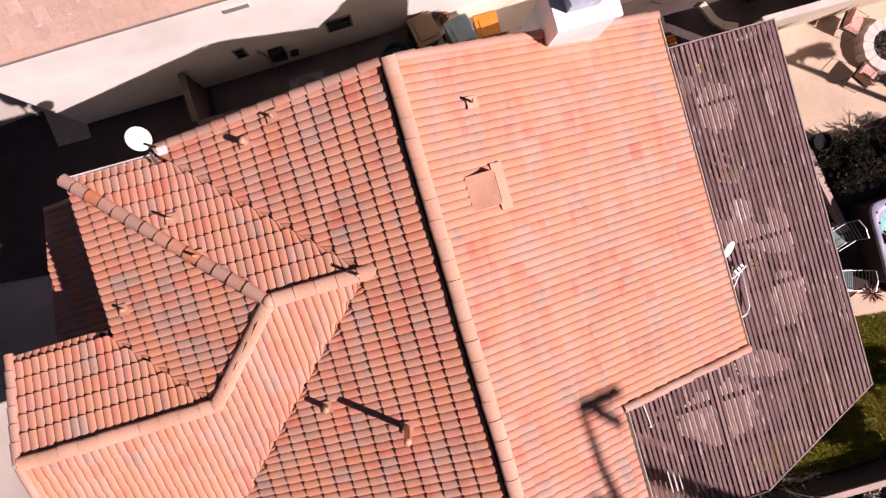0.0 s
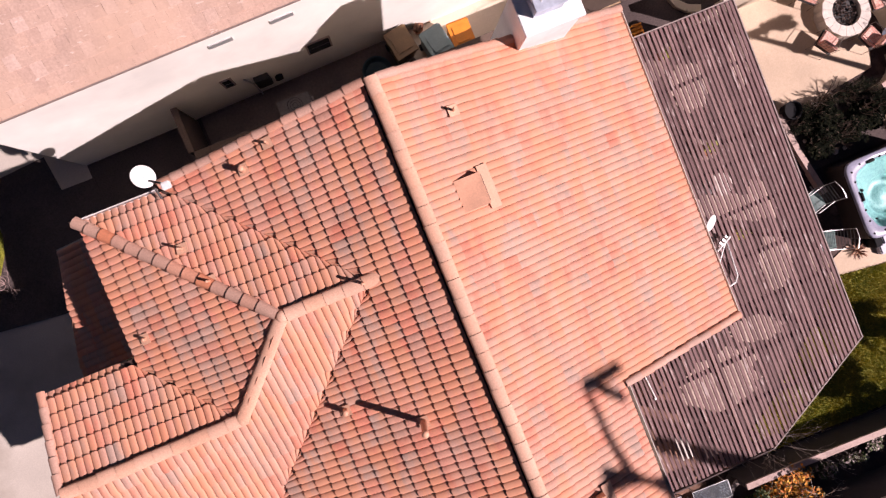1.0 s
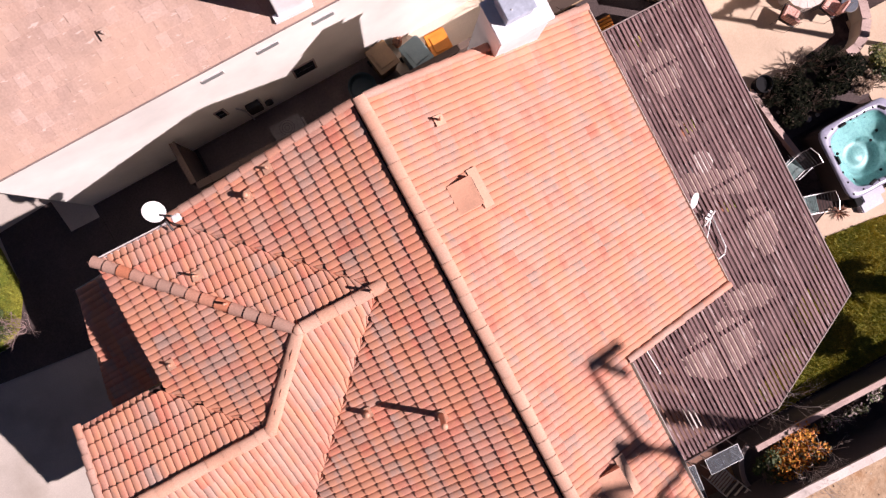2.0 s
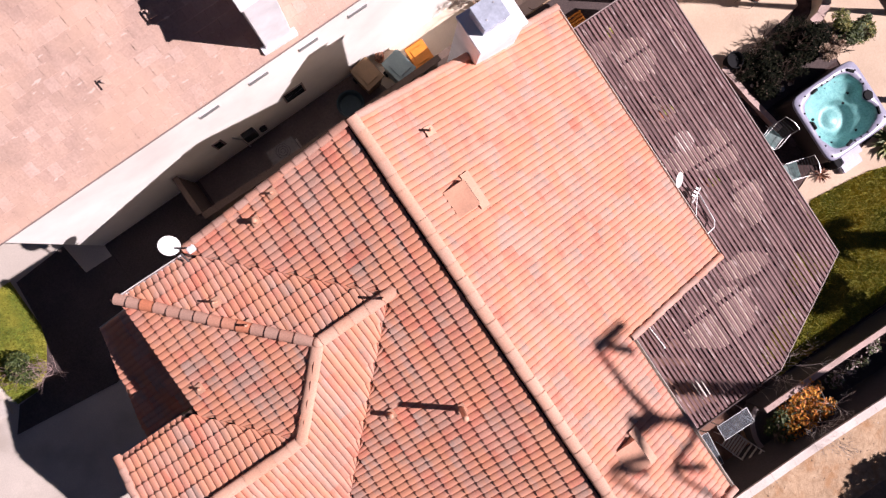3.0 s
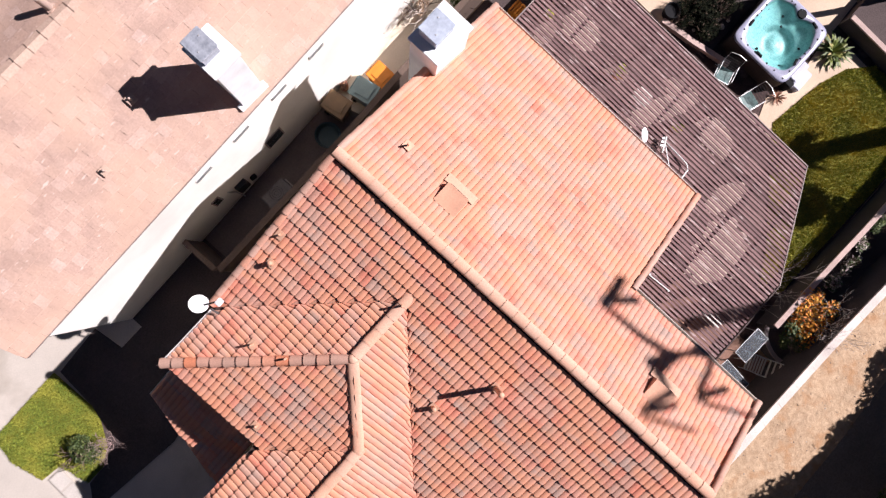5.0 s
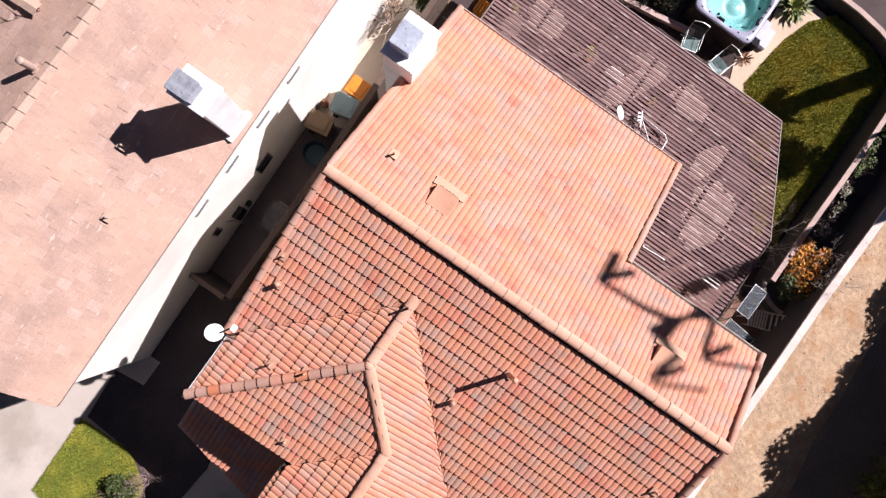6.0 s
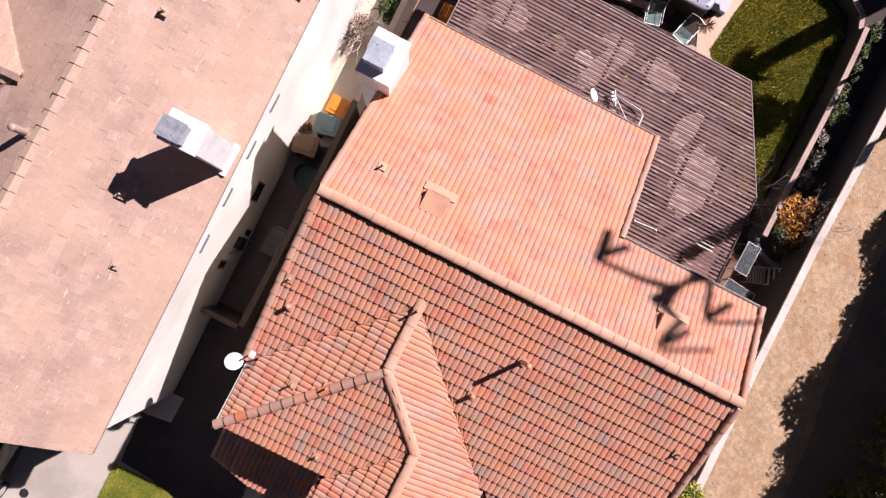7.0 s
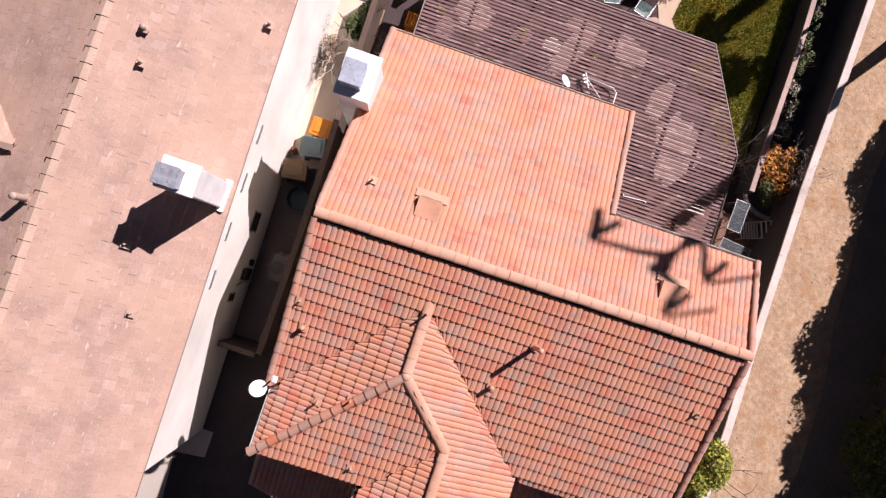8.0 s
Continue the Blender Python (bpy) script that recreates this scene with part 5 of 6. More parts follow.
def shrub(name, x, y, z, size, count, leaf, mat, label, seed, category="shrub", stem=BARK, reach=0.9):
    rnd = random.Random(seed)
    ob = thing(name, (x, y, z), label, category)
    g = Geo()
    for _ in range(5):
        branches(g, (x, y, z - 0.02), (rnd.uniform(-0.7, 0.7), rnd.uniform(-0.7, 0.7), 1), size[2] * reach, 0.025, 2, rnd, 0.7)
    part("stem", g, stem, ob)
    g = Geo()
    leaf_cloud(g, (x, y, z + size[2] * 0.8), size, count, leaf, rnd)
    part("foliage", g, mat, ob)
    return ob


def bare_shrub(name, x, y, z, height, label, seed, mat=TWIG, stems=7, lean=0.9, depth=4, category="shrub", radius=0.022):
    rnd = random.Random(seed)
    ob = thing(name, (x, y, z), label, category)
    for _ in range(stems):
        g = Geo()
        branches(g, (x, y, z - 0.02), (rnd.uniform(-lean, lean), rnd.uniform(-lean, lean), 1), height * 0.42, radius, depth, rnd, 0.75)
        part("branch", g, mat, ob)
    return ob


def spiky(name, x, y, z, r, count, mat, label, seed, category="plant"):
    """Sword leaves fanning from one heart."""
    rnd = random.Random(seed)
    ob = thing(name, (x, y, z), label, category)
    for k in range(count):
        a, e = 2.4 * k + rnd.uniform(-0.2, 0.2), rnd.uniform(0.15, 1.1)
        d = Vector((math.cos(a) * math.cos(e), math.sin(a) * math.cos(e), math.sin(e)))
        s = Vector((-math.sin(a), math.cos(a), 0)) * r * 0.06
        L = r * rnd.uniform(0.7, 1.1)
        p0, p1, p2 = Vector((x, y, z)), Vector((x, y, z)) + d * L * 0.6, Vector((x, y, z)) + d * L - Vector((0, 0, L * 0.22))
        g = Geo().add([p0 - s * 0.5, p0 + s * 0.5, p1 + s, p1 - s, p2, p1 + Vector((0, 0, -0.01))], [(0, 1, 2, 3), (3, 2, 4), (0, 3, 5), (1, 5, 2), (2, 5, 4), (3, 4, 5)])
        part("leaf", g, mat, ob)
    return ob


shrub("flowering_bush", 6.75, -8.95, 0.45, (1.15, 0.75, 0.6), 2600, 0.06, LEAF_O, "bush covered in bright orange flowers in the raised bed", 31)
shrub("green_bush", 6.05, -9.0, 0.45, (0.5, 0.5, 0.45), 1100, 0.055, LEAF, "dark green bush beside the orange one", 32)
bare_shrub("bare_bush", 7.3, -9.3, 0.45, 1.5, "leafless grey twiggy bush leaning over the boundary wall", 33, stems=7, radius=0.014, lean=0.8)
bare_shrub("bare_tree", 6.5, -6.9, 0.0, 2.55, "small leafless tree spreading pale twigs over the patio cover", 34, stems=4, lean=0.22, category="tree", radius=0.013, depth=4)
shrub("yellow_green_bush", -3.7, -9.0, 0.0, (1.45, 0.85, 1.6), 8200, 0.07, LEAF_Y, "yellow-green leafy bush against the boundary wall", 35)
for i, (x, y, s) in enumerate(((9.4, -9.0, 0.5), (11.2, -9.05, 0.6), (13.0, -9.0, 0.5), (8.5, -9.1, 0.45), (14.6, -9.05, 0.55), (12.1, -8.9, 0.45), (10.3, -8.95, 0.45), (13.8, -8.95, 0.4))):
    shrub("flower_bush", x, y + 0.15, 0.45, (s * 0.85, s * 0.6, s * 0.5), 420, 0.06, PETAL if i % 3 == 0 else LEAF, "leafy bush with pale blossom in the raised bed", 40 + i)
shrub("dark_bush", 12.6, 0.35, 0.0, (0.85, 0.75, 0.4), 6000, 0.055, LEAF_D, "low bush beside the hot tub, leaves darkened for shade", 50)
shrub("dark_bush", 13.8, 0.45, 0.0, (1.0, 0.75, 0.45), 6000, 0.055, LEAF_D, "low bush beside the hot tub, leaves darkened for shade", 51)
shrub("green_bush", 15.6, -0.05, 0.0, (0.9, 0.45, 0.5), 2600, 0.05, LEAF, "green feathery bush beside the dark plants", 63)
shrub("dry_bush", 14.6, -0.05, 0.0, (0.5, 0.4, 0.5), 1200, 0.05, LEAF_DRY, "dry straw-coloured bush behind the hot tub", 52)
for k, (x, y) in enumerate(((10.8, 6.2), (12.2, 6.1), (11.5, 7.2), (13.6, 6.3))):
    shrub("dark_bush", x, y, 0.0, (0.85, 0.75, 0.5), 3000, 0.06, LEAF_D, "bush in the bed behind the patio, leaves darkened for shade", 80 + k)
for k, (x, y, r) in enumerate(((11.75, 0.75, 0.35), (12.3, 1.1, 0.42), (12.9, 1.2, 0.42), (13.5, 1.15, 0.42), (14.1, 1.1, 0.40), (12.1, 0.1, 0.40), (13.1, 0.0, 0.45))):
    shrub("dark_bush", x, y, 0.0, (r * 1.1, r * 0.9, r * 0.9), 750, 0.032, LEAF_D, "loose twiggy bush beside the hot tub, leaves darkened for shade", 160 + k)
for k, (x, y, r) in enumerate(((12.62, 1.22, 0.09), (12.95, 1.2, 0.08), (12.72, -0.36, 0.10), (13.06, -0.38, 0.07), (11.95, 0.28, 0.07))):
    rk = thing("garden_stone", (x, y, 0.03), "pale rough stone in the mulched bed", "stone", "stones in the mulched bed")
    rnd = random.Random(220 + k)
    part("stone", Geo().lathe([(0.0, r * 0.9), (r * 0.55, r * 0.8), (r * rnd.uniform(0.9, 1.2), r * 0.35), (r, 0.0)], 7, (x, y, 0.03)), STONE, rk)
spiky("palm_plant", 14.85, -3.85, 0.0, 0.8, 80, PALM_LEAF, "green arching palm plant by the curved path", 53)
spiky("spiky_plant", 12.25, -3.45, 0.0, 0.42, 26, LEAF_R, "russet spiky plant by the path", 54)
shrub("green_bush", 7.15, 6.75, 0.0, (0.7, 0.5, 0.8), 1700, 0.06, LEAF, "green bush behind the chimney", 55)
bare_shrub("dry_vine", 5.8, 7.45, 0.0, 1.5, "dry leafless vine against the neighbour's wall", 56, stems=6)
shrub("dry_vine_leaves", 5.8, 7.4, 0.2, (0.6, 0.35, 0.6), 700, 0.05, LEAF_DRY, "dry brown leaves of a vine between the houses", 57)
shrub("front_shrub", -11.8, 5.6, 0.0, (0.6, 0.6, 0.5), 1600, 0.05, LEAF, "small green shrub on the front lawn", 58)
bare_shrub("bare_bush", -11.2, 5.15, 0.0, 0.75, "leafless pinkish twiggy bush on the front lawn", 59, TWIG_PINK, stems=8, radius=0.012)

shrub("dry_shrub", 14.68, 0.03, 0.0, (0.38, 0.38, 0.4), 900, 0.04, LEAF_DRY, "rust-tinged dry shrub behind the hot tub", 180, reach=0.5)
shrub("garden_bush", 15.38, 0.31, 0.0, (0.45, 0.45, 0.5), 1300, 0.045, LEAF_OLIVE, "loose olive-green bush behind the hot tub", 181, reach=0.5)
shrub("garden_bush", 16.11, -0.17, 0.0, (0.5, 0.45, 0.45), 1300, 0.045, LEAF_OLIVE, "loose olive-green bush behind the hot tub", 182, reach=0.5)


def potted(x, y, r, h, mat, label, seed):
    ob = thing("potted_plant", (x, y, 0), label, "potted plant")
    part("pot", Geo().lathe([(0.0, 0.0), (r * 0.7, 0.0), (r, h), (r * 0.88, h), (r * 0.85, h - 0.05), (0, h - 0.05)], 18, (x, y, 0)), TERRACOTTA, ob, smooth=False)
    rnd, g = random.Random(seed), Geo()
    leaf_cloud(g, (x, y, h + 0.12), (r * 1.1, r * 1.1, 0.25), 160, 0.06, rnd)
    part("foliage", g, mat, ob)
    return ob


potted(2.2, 7.55, 0.14, 0.28, LEAF_R, "small potted plant with russet leaves", 60)
for k, (x, y) in enumerate(((8.67, 4.3), (8.81, 1.19), (8.85, -1.46))):
    potted(x, y, 0.2, 0.35, LEAF_Y, "small potted plant with yellow-green leaves under the patio cover", 170 + k)
pot = thing("black_planter", (11.72, 1.3, 0.0), "round black plastic planter tub", "planter")
part("tub", Geo().lathe([(0.0, 0.02), (0.22, 0.0), (0.28, 0.40), (0.25, 0.40), (0.23, 0.3), (0.0, 0.3)], 22, (11.72, 1.3, 0)), BLACK, pot)
rack = thing("orange_crate", (7.75, 5.1, 0.0), "orange slatted crate by the house corner", "crate")
for k in range(4):
    part("slat", Geo().box(7.5, 8.0, 4.9 + 0.1 * k, 4.96 + 0.1 * k, 0.97, 1.0), ORANGE, rack)
for sx in (7.5, 7.96):
    part("side", Geo().box(sx, sx + 0.04, 4.9, 5.26, 0.0, 0.97), ORANGE, rack)


def big_tree(x, y, height, hub, limbs, label, seed, crown=None, radius=0.3):
    """A tall tree: a tapered trunk and stout cut-back limbs, or a crown of leaves."""
    rnd = random.Random(seed)
    ob = thing("tree", (x, y, 0), label, "tree", "trees along the track")
    part("trunk", Geo().tube([(x, y, -0.1), (x, y, hub * 0.4), (x + 0.05, y, hub * 0.8), (x, y, hub)], [radius * 1.3, radius, radius * 0.85, radius * 0.75], 10), BARK, ob)
    for pts, r in limbs:
        part("limb", Geo().tube([(x + a, y + b, hub + c) for a, b, c in pts], [r * (1 - 0.12 * i) for i in range(len(pts))], 8), BARK, ob)
    if crown:
        g = Geo()
        leaf_cloud(g, (x, y, hub + crown[2] * 0.2), crown, crown[3], 0.125, rnd, 0.6, 0.2)
        part("crown", g, LEAF_OLIVE, ob)
    return ob


# ---- neighbouring house ----
NB_PIVOT, NB_TURN = Vector((-4.3, 7.47, 0)), 1.7
nb = thing("neighbour_house", (0, 11.4, 0), "two-storey white stucco house under a pale pink flat-tile roof", "house")
NB_UNDER = surface("pale_batten", (0.22, 0.15, 0.12), (0.30, 0.21, 0.17), rough=0.95)
NE, NR, NZ = 7.47, 11.40, 4.80
NRZ = NZ + P * (NR - NE)
NW, NX = -8.55, 14.0
FLAT = flat_mesh("roof_tile", 0.26, 0.38)
FLAT.materials.append(SHAKE)


def z_ns(x, y): return NZ + P * (y - NE)
def z_nn(x, y): return NRZ - P * (y - NR)


def nb_deck(pts, zf):
    g, n = Geo(), len(pts)
    g.add([(x, y, zf(x, y) - 0.2) for x, y in pts] + [(x, y, zf(x, y) - 0.02) for x, y in pts],
          [tuple(range(n - 1, -1, -1)), tuple(range(n, 2 * n))] + [(i, (i + 1) % n, n + (i + 1) % n, n + i) for i in range(n)])
    return part("roof_slope", g, NB_UNDER, nb)


ns = nb_deck([(NW, NE), (NX, NE), (NX, NR), (NW - 0.5, NR)], z_ns)
nn = nb_deck([(NW - 0.5, NR), (NX, NR), (NX, 16.0), (NW - 0.8, 16.0)], z_nn)
part("wall", Geo().prism([(NW + 0.63, 7.50), (NX - 0.4, 7.50), (NX - 0.4, NR), (NW + 0.63, NR)], -0.3, lambda x, y: z_ns(x, y) - 0.2), STUCCO_N, nb)
part("wall", Geo().prism([(NW + 0.4, NR), (NX - 0.4, NR), (NX - 0.4, 15.6), (NW + 0.4, 15.6)], -0.3, lambda x, y: z_nn(x, y) - 0.2), STUCCO_N, nb)
tile_plane(ns, (NW - 0.6, NR, NRZ), (0, -1), P, (NR - NE) / math.cos(SLOPE) + 0.02, (0, NX - NW + 0.6), [(0, -1, -NE + 0.03), (-1, -0.15, -NW - 0.15 * NE)], FLAT, 0.26, 0.28, lambda x, y: -5.0 < x < 4.5 and 7.4 < y < 10.4, jitter=0.006, stagger=True, seed=15)
tile_plane(nn, (NX, NR, NRZ), (0, 1), P, 4.7 / math.cos(SLOPE), (0, NX - NW + 0.6), [(-1, -0.15, -NW - 0.15 * NE)], FLAT, 0.26, 0.28, None, jitter=0.006, stagger=True, seed=16)
NCAP = Geo()
for s in (-1, 1):
    NCAP.add([(0, 0, 0.05), (0, s * 0.16, -0.01), (0.46, s * 0.165, 0.002), (0.46, 0, 0.063), (0.46, s * 0.165, -0.012), (0.46, 0, 0.05)], [(0, 1, 2, 3) if s < 0 else (0, 3, 2, 1), (3, 2, 4, 5)])
NCAP = NCAP.mesh("ridge_cap")
NCAP.materials.append(SHAKE_CAP)
caps(nb, (NX, NR, NRZ + 0.03), (NW - 0.4, NR, NRZ + 0.03), NCAP, 0.42, 0.03)
gutter((NW + 0.05, NE - 0.005, NZ - 0.02), (NX, NE - 0.005, NZ - 0.02), nb, FASCIA, 0.38)


# a wing that runs away from the ridge
WX, WY, WZ = -0.6, 12.66, 5.76
for side in (1, -1):
    pts = [(WX, WY), (WX + side * 3.0, 15.7), (WX, 15.7)][::side]
    wing = nb_deck(pts, lambda x, y: WZ - P * abs(x - WX))
    tile_plane(wing, (WX, WY if side > 0 else 15.7, WZ), (side, 0), P, 3.0 / math.cos(SLOPE), (0, 3.04), [(side, -1, side * WX - WY)], FLAT, 0.26, 0.28, None, jitter=0.006, stagger=True, seed=18)
caps(nb, (WX, 15.7, WZ + 0.03), (WX, WY, WZ + 0.03), NCAP, 0.42, 0.03)
for x0, x1, z0, z1 in ((-0.90, -0.32, 1.38, 2.02), (-3.24, -3.04, 1.45, 1.95)):
    w = part("window", Geo().box(x0 - 0.05, x1 + 0.05, 7.475, 7.502, z0 - 0.05, z1 + 0.05), FASCIA, nb)
    mid = (z0 + z1) / 2
    part("pane", Geo().box(x0, x1, 7.465, 7.474, z0, mid - 0.02), WINDOW, w)
    part("pane", Geo().box(x0, x1, 7.465, 7.474, mid + 0.02, z1), WINDOW, w)
nb.matrix_basis = Matrix.Translation(NB_PIVOT) @ pose(0, 0, 0, 0, 0, NB_TURN) @ Matrix.Translation(Vector((0, 11.4, 0)) - NB_PIVOT)
for x in (-2.82, -1.40, 0.05, 1.5):
    part("wall_vent", Geo().box(x, x + 0.54, 7.475, 7.499, 4.03, 4.20), STEEL, nb)
panel = thing("service_panel", (-2.3, 7.47, 0.0), "dark electrical panel and conduit on the neighbour's wall", "panel")
part("box", Geo().box(-2.55, -2.15, 7.40, 7.57, 0.75, 1.35), DARKMETAL, panel, bevel=0.015)
part("conduit", Geo().tube([(-2.62, 7.50, 0.0), (-2.62, 7.49, 1.1), (-2.75, 7.52, 1.55)], 0.025, 8), STEEL, panel)
part("meter", Geo().tube([(-1.95, 7.60, 0.75), (-1.95, 7.46, 0.75)], 0.11, 14), DARKMETAL, panel)


def condenser(x, y, w, d, h):
    """A box-shaped cooling unit with a fan grille on top and louvres on its sides."""
    ob = thing("air_conditioner", (x, y, 0.0), "grey metal air-conditioning unit in the shaded side passage", "air conditioner")
    part("casing", Geo().box(x - w / 2, x + w / 2, y - d / 2, y + d / 2, 0.05, h), CASING, ob, bevel=0.02)
    part("plinth", Geo().box(x - w / 2 - 0.05, x + w / 2 + 0.05, y - d / 2 - 0.05, y + d / 2 + 0.05, 0.0, 0.05), CONCRETE, ob)
    for r in (0.07, 0.14, 0.21):
        part("grille_ring", Geo().tube([(x + r * math.cos(a), y + r * math.sin(a), h + 0.012) for a in (2 * math.pi * k / 20 for k in range(21))], 0.007, 5), DARKMETAL, ob)
    for k in range(6):
        part("louvre", Geo().box(x - w / 2 + 0.05, x + w / 2 - 0.05, y + d / 2 + 0.001, y + d / 2 + 0.012, 0.16 + 0.1 * k, 0.20 + 0.1 * k), DARKMETAL, ob)
    return ob


condenser(-1.83, 6.62, 0.92, 0.50, 0.85)
chimney("chimney", -0.60, 0.10, 7.72, 8.58, 4.7, 7.1, "white stucco chimney with a grey metal cap on the pink roof", (-0.58, -0.08, 7.98, 8.56), 0.40, LID_GREY)

for x, y, h, r, sl in ((-3.9, 8.83, 0.2, 0.03, 1), (2.25, 10.5, 0.24, 0.035, 1), (3.1, 10.7, 0.2, 0.07, 1), (4.55, 8.1, 0.22, 0.035, 1), (-2.25, 9.45, 0.2, 0.03, 1)):
    roof_pipe("vent_pipe", x, y, z_ns(x, y), h, r, (0, -1, P), "short pale vent pipe with flashing on the pink roof", mat=NB_VENT)
roof_pipe("flue_pipe", -1.9, 11.85, z_nn(0, 11.85), 0.6, 0.09, (0, 1, P), "pale flue pipe behind the neighbour's ridge", mat=NB_VENT)


# ---- car on the neighbour's drive ----
def car(x, y, rot):
    ob = thing("car", (x, y, 0), "dark parked car on the neighbour's driveway", "car")
    m = pose(x, y, 0, 0, 0, rot)
    paint = plain("black_car_paint", (0.02, 0.02, 0.024), 0.2)
    side = [(-2.15, 0.35), (-2.2, 0.62), (-1.9, 0.85), (-0.95, 0.95), (-0.3, 1.36), (0.9, 1.42), (1.7, 1.0), (2.15, 0.9), (2.2, 0.45), (2.1, 0.3)]
    g, n = Geo(), len(side)
    for yy, s in ((-0.84, 0.97), (-0.78, 1.0), (0.78, 1.0), (0.84, 0.97)):
        g.v += [tuple(m @ Vector((a, yy * (1 if b < 1.0 else 0.84), 0.3 + (b - 0.3) * s))) for a, b in side]
    g.f = [(i * n + k, i * n + (k + 1) % n, (i + 1) * n + (k + 1) % n, (i + 1) * n + k) for i in range(3) for k in range(n)] + [tuple(range(n)), tuple(range(4 * n - 1, 3 * n - 1, -1))]
    part("body", g, paint, ob)
    for (xa, za), (xb, zb) in (((-0.92, 0.985), (-0.34, 1.355)), ((0.98, 1.40), (1.64, 1.05))):
        part("windscreen", Geo().add([m @ Vector(p) for p in ((xa, -0.62, za + 0.02), (xa, 0.62, za + 0.02), (xb, 0.58, zb + 0.02), (xb, -0.58, zb + 0.02))], [(0, 1, 2, 3)]), WINDOW, ob)
    for wx in (-1.35, 1.35):
        for wy in (-0.80, 0.80):
            w = part("wheel", Geo().tube([m @ Vector((wx, wy - 0.1, 0.31)), m @ Vector((wx, wy + 0.1, 0.31))], 0.31, 20), BLACK, ob)
            part("rim", Geo().tube([m @ Vector((wx, wy - 0.11, 0.31)), m @ Vector((wx, wy + 0.11, 0.31))], 0.19, 14), STEEL, w)
    for s in (-0.6, 0.6):
        part("headlight", Geo().box(-2.2, -2.12, s - 0.16, s + 0.16, 0.62, 0.74, m), WINDOW, ob)
    return ob


car(-11.6, 11.6, 0)
vc = thing("valve_cover", (-12.86, 10.17, 0), "round grey valve cover set in the driveway", "cover")
part("lid", Geo().lathe([(0.0, 0.01), (0.14, 0.01), (0.16, -0.01)], 18, (-12.86, 10.17, 0)), DARKMETAL, vc)

slab = thing("utility_cover", (-13.07, 5.25, 0), "pale concrete utility box set beside the front lawn", "cover")
m = pose(-13.07, 5.25, 0, 0, 0, -4)
part("frame", Geo().box(-0.27, 0.27, -0.56, 0.56, -0.05, 0.045, m), CONCRETE, slab, bevel=0.012)
for yy in (-0.28, 0.27):
    part("lid", Geo().box(-0.22, 0.22, yy - 0.245, yy + 0.245, 0.046, 0.06, m), TRIM, slab, bevel=0.006)

# ---- trees beyond the yard ----
# darker strip that deepens the trees' shadow on the ground
structure("leaf_litter", Geo().prism(ragged([(-40, -60), (45, -60), (45, -13.3), (-40, -13.1)], 60, 0.25, 3), -0.4, -0.016), SHADE_EARTH, "earth under the trees along the track, darkened for their shade", "soil")
for i in range(30):
    rnd = random.Random(90 + i)
    x, y = -16 + 1.27 * i + rnd.uniform(-0.4, 0.4), (-16.45, -18.4)[i % 2] + rnd.uniform(-0.35, 0.35)
    h = rnd.uniform(2.45, 2.85) + (i % 2) * 0.8
    big_tree(x, y, 5.4, h, [(((0, 0, 0), (rnd.uniform(-0.6, 0.6), rnd.uniform(-0.5, 0.5), 0.9)), 0.08) for _ in range(3)], "leafy olive-green tree beyond the dirt track", 100 + i, (2.3, 1.75, 2.3, 12000), 0.16)

for i in range(30):
    rnd = random.Random(300 + i)
    x = -9.5 + 0.70 * i
    tall = x > 0.2
    y = (-15.25 - 0.45 * min(1, max(0, (x - 3.5) / 2.0)) if tall else -15.05) + rnd.uniform(-0.12, 0.12)
    h = (2.45 if tall else 1.35) + rnd.uniform(-0.1, 0.1)
    shrub("hedge_bush", x, y, 0.0, (0.8, 0.85, h), 4200 if tall else 2400, 0.06, LEAF_OLIVE, "dense olive-green bush in a hedge along the dirt track", 320 + i, reach=0.4)

g, rnd = Geo(), random.Random(77)
for _ in range(1500):
    x, y, r = rnd.uniform(-8, 22), rnd.uniform(-13.6, -9.9), 0.012 + 0.035 * rnd.random() ** 3
    k = [rnd.uniform(0.6, 1.1) for _ in range(5)]
    g.add([(x + r * k[0], y, -0.03), (x, y + r * k[1], -0.03), (x - r * k[2], y, -0.03), (x, y - r * k[3], -0.03), (x + 0.2 * r, y, -0.03 + r * 0.7 * k[4])], [(0, 1, 4), (1, 2, 4), (2, 3, 4), (3, 0, 4)])
me = g.mesh("track_stones")
me.materials.append(PEBBLE)
tagged(new("track_stones", me), "small loose stones strewn over the dirt track", "stones", kind="stuff")
g = Geo()
for _ in range(60):
    x, y = rnd.uniform(-8, 22), rnd.choice((rnd.uniform(-13.4, -12.2), rnd.uniform(-10.6, -9.95)))
    for _ in range(rnd.randint(8, 22)):
        a, h = rnd.uniform(0, 6.28), rnd.uniform(0.05, 0.14)
        px, py = x + rnd.gauss(0, 0.09), y + rnd.gauss(0, 0.06)
        g.add([(px - 0.008, py, -0.03), (px + 0.008, py, -0.03), (px + math.cos(a) * h, py + math.sin(a) * h, -0.03 + h)], [(0, 1, 2)])
me = g.mesh("dry_tufts")
me.materials.append(LEAF_DRY)
tagged(new("dry_tufts", me), "dry weed tufts along the edges of the dirt track", "weeds", kind="stuff")

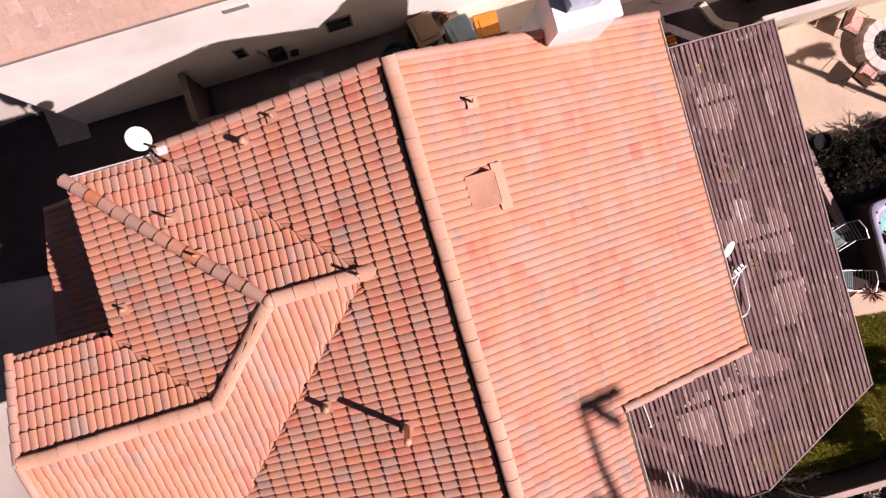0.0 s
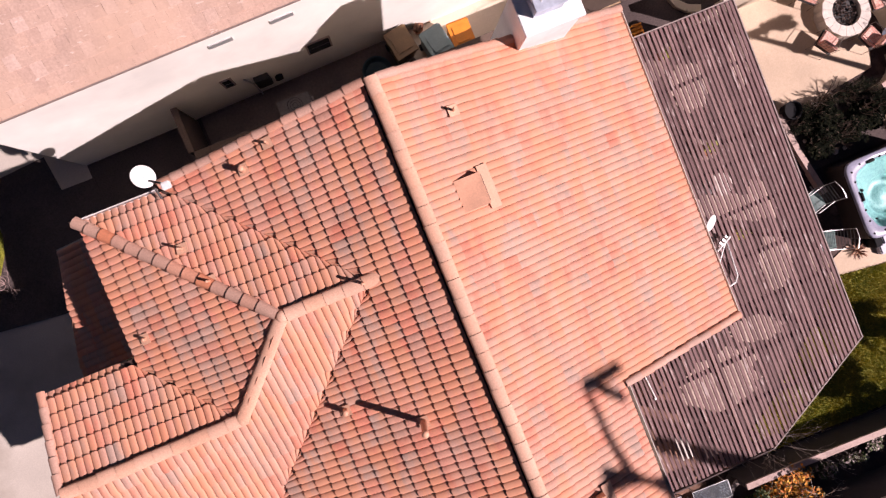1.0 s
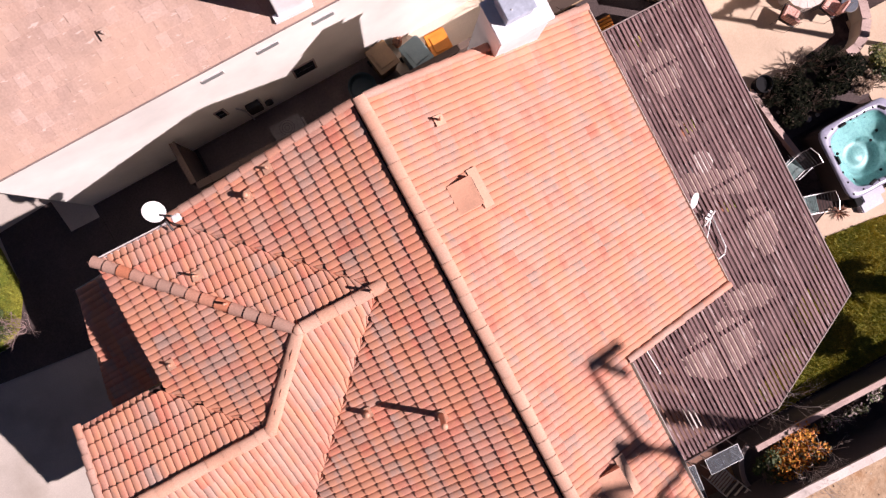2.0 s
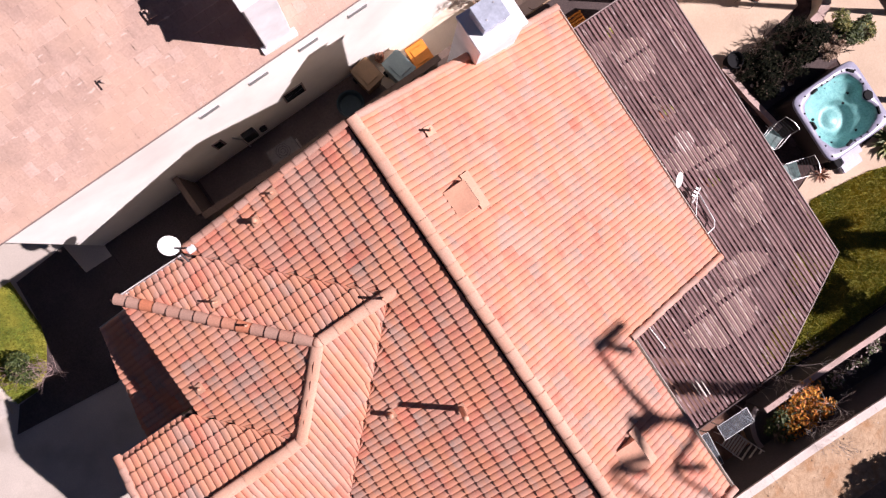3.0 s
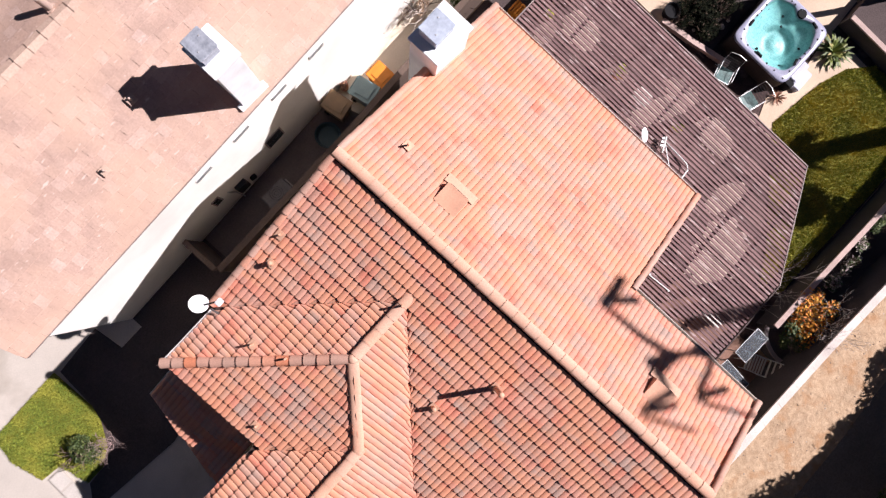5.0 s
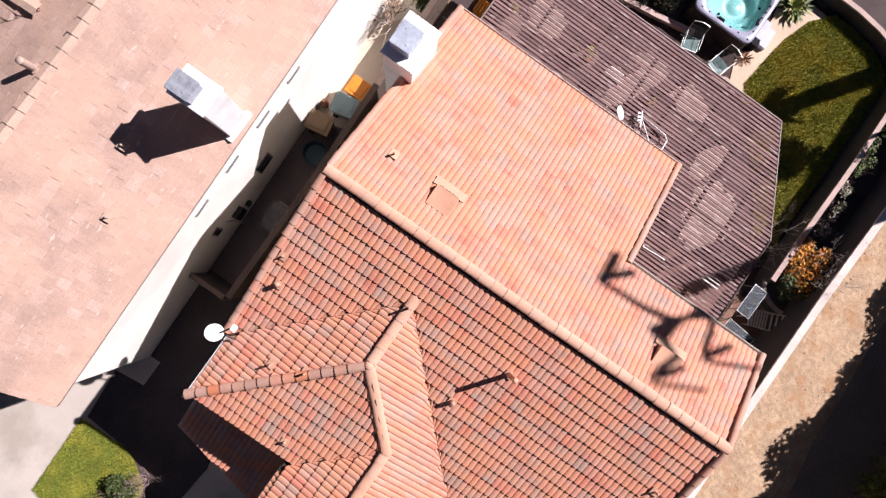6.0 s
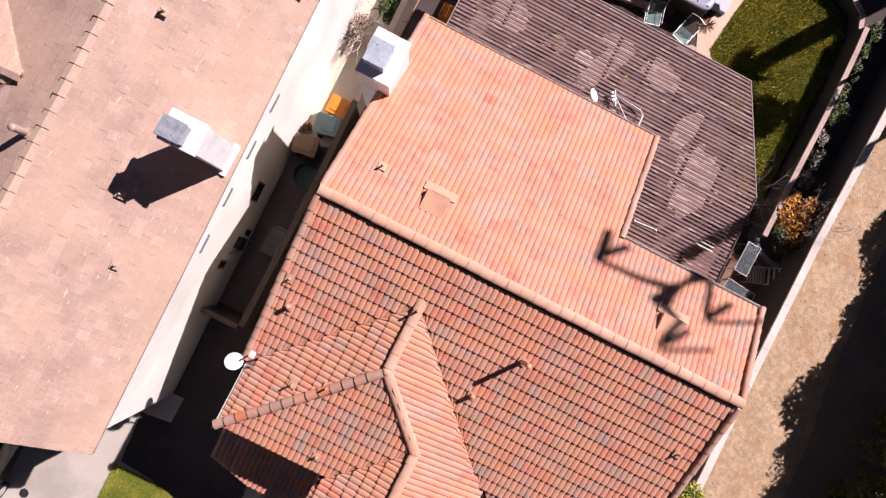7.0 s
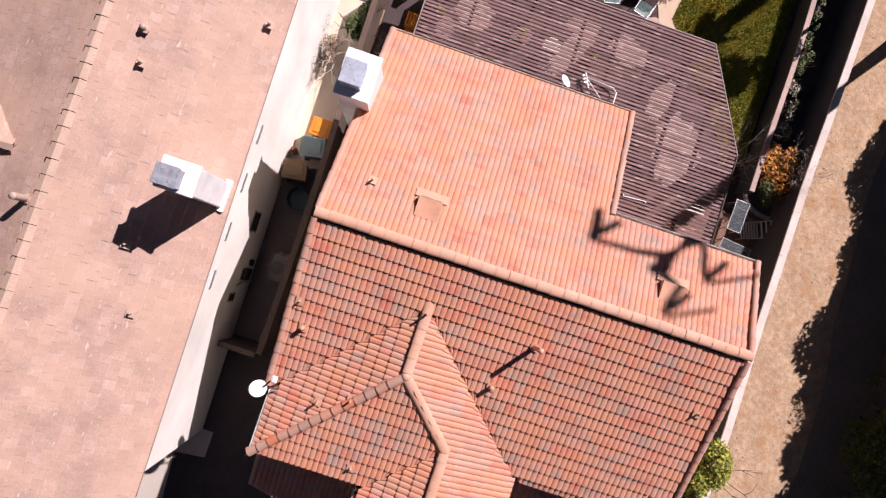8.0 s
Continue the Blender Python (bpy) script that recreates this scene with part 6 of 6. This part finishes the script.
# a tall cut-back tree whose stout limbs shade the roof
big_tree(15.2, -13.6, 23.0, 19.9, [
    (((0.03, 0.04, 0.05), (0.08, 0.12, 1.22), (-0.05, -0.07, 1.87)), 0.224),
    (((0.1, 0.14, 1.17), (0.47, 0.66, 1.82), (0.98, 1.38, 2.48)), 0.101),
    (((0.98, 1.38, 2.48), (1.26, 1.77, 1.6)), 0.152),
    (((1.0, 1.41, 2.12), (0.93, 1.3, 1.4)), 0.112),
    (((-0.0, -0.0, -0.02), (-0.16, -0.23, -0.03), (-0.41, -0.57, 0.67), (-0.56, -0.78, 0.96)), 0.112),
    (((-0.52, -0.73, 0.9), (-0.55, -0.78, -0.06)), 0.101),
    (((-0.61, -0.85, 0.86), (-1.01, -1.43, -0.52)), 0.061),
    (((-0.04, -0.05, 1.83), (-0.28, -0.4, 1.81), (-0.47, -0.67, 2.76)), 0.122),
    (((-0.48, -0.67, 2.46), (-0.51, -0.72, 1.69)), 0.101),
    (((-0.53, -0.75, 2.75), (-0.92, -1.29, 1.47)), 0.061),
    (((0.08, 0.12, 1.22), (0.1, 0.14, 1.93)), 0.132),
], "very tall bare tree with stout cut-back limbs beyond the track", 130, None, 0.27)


def palm(x, y, height, label, seed, radius=0.16, fronds=20, reach=0.95, rise=(-0.9, 0.6)):
    """A palm: a slim ringed trunk and a head of arching fronds."""
    rnd = random.Random(seed)
    ob = thing("palm_tree", (x, y, 0), label, "tree", "palms")
    part("trunk", Geo().tube([(x, y, -0.1), (x + 0.03, y, height * 0.5), (x, y, height)], [radius * 1.25, radius, radius * 0.9], 10), BARK, ob)
    for k in range(fronds):
        a, e = 2.4 * k - 0.25, rnd.uniform(*rise)
        g = Geo()
        prev = None
        for i in range(9):
            t = i / 8
            r = reach * t
            p = Vector((x + math.cos(a) * r * math.cos(e), y + math.sin(a) * r * math.cos(e), height + r * math.sin(e) - 0.75 * t * t))
            s = Vector((-math.sin(a), math.cos(a), 0)) * 0.17 * math.sin(math.pi * (0.12 + 0.85 * t))
            if prev:
                q, w = prev
                g.add([q, p, p + s - Vector((0, 0, 0.07)), q + w - Vector((0, 0, 0.07))], [(0, 1, 2, 3)])
                g.add([q, p, p - s - Vector((0, 0, 0.07)), q - w - Vector((0, 0, 0.07))], [(3, 2, 1, 0)])
            prev = (p, s)
        part("frond", g, LEAF, ob)
    return ob


slim = big_tree(17.35, -0.3, 7.4, 7.4, [(((0, 0, -1.3), (0.2, 0.1, -1.15), (0.6, 0.25, -1.1)), 0.04)], "slim tree with a drooping leafy branch beyond the patio", 71, (0.6, 0.6, 0.5, 700), 0.10)
tuft = Geo()
leaf_cloud(tuft, (17.75, -0.12, 6.2), (0.8, 0.22, 0.25), 900, 0.08, random.Random(171))
part("side_branch", tuft, LEAF, slim)
big_tree(17.45, -4.0, 3.1, 3.0, [(((0, 0, -0.2), (0.1, 0.12, 0.25)), 0.05)], "short bare trunk standing in the raised bed", 74, None, 0.13)
palm(19.55, -11.25, 9.8, "tall stout palm with drooping fronds beyond the lawn", 72, 0.38)
big_tree(15.5, -10.85, 7.0, 6.0, [(((0, 0, -0.5), (0.3, 0.2, 0.6)), 0.06)], "leafy tree beyond the boundary wall", 140, (0.95, 0.95, 0.9, 750), 0.09)
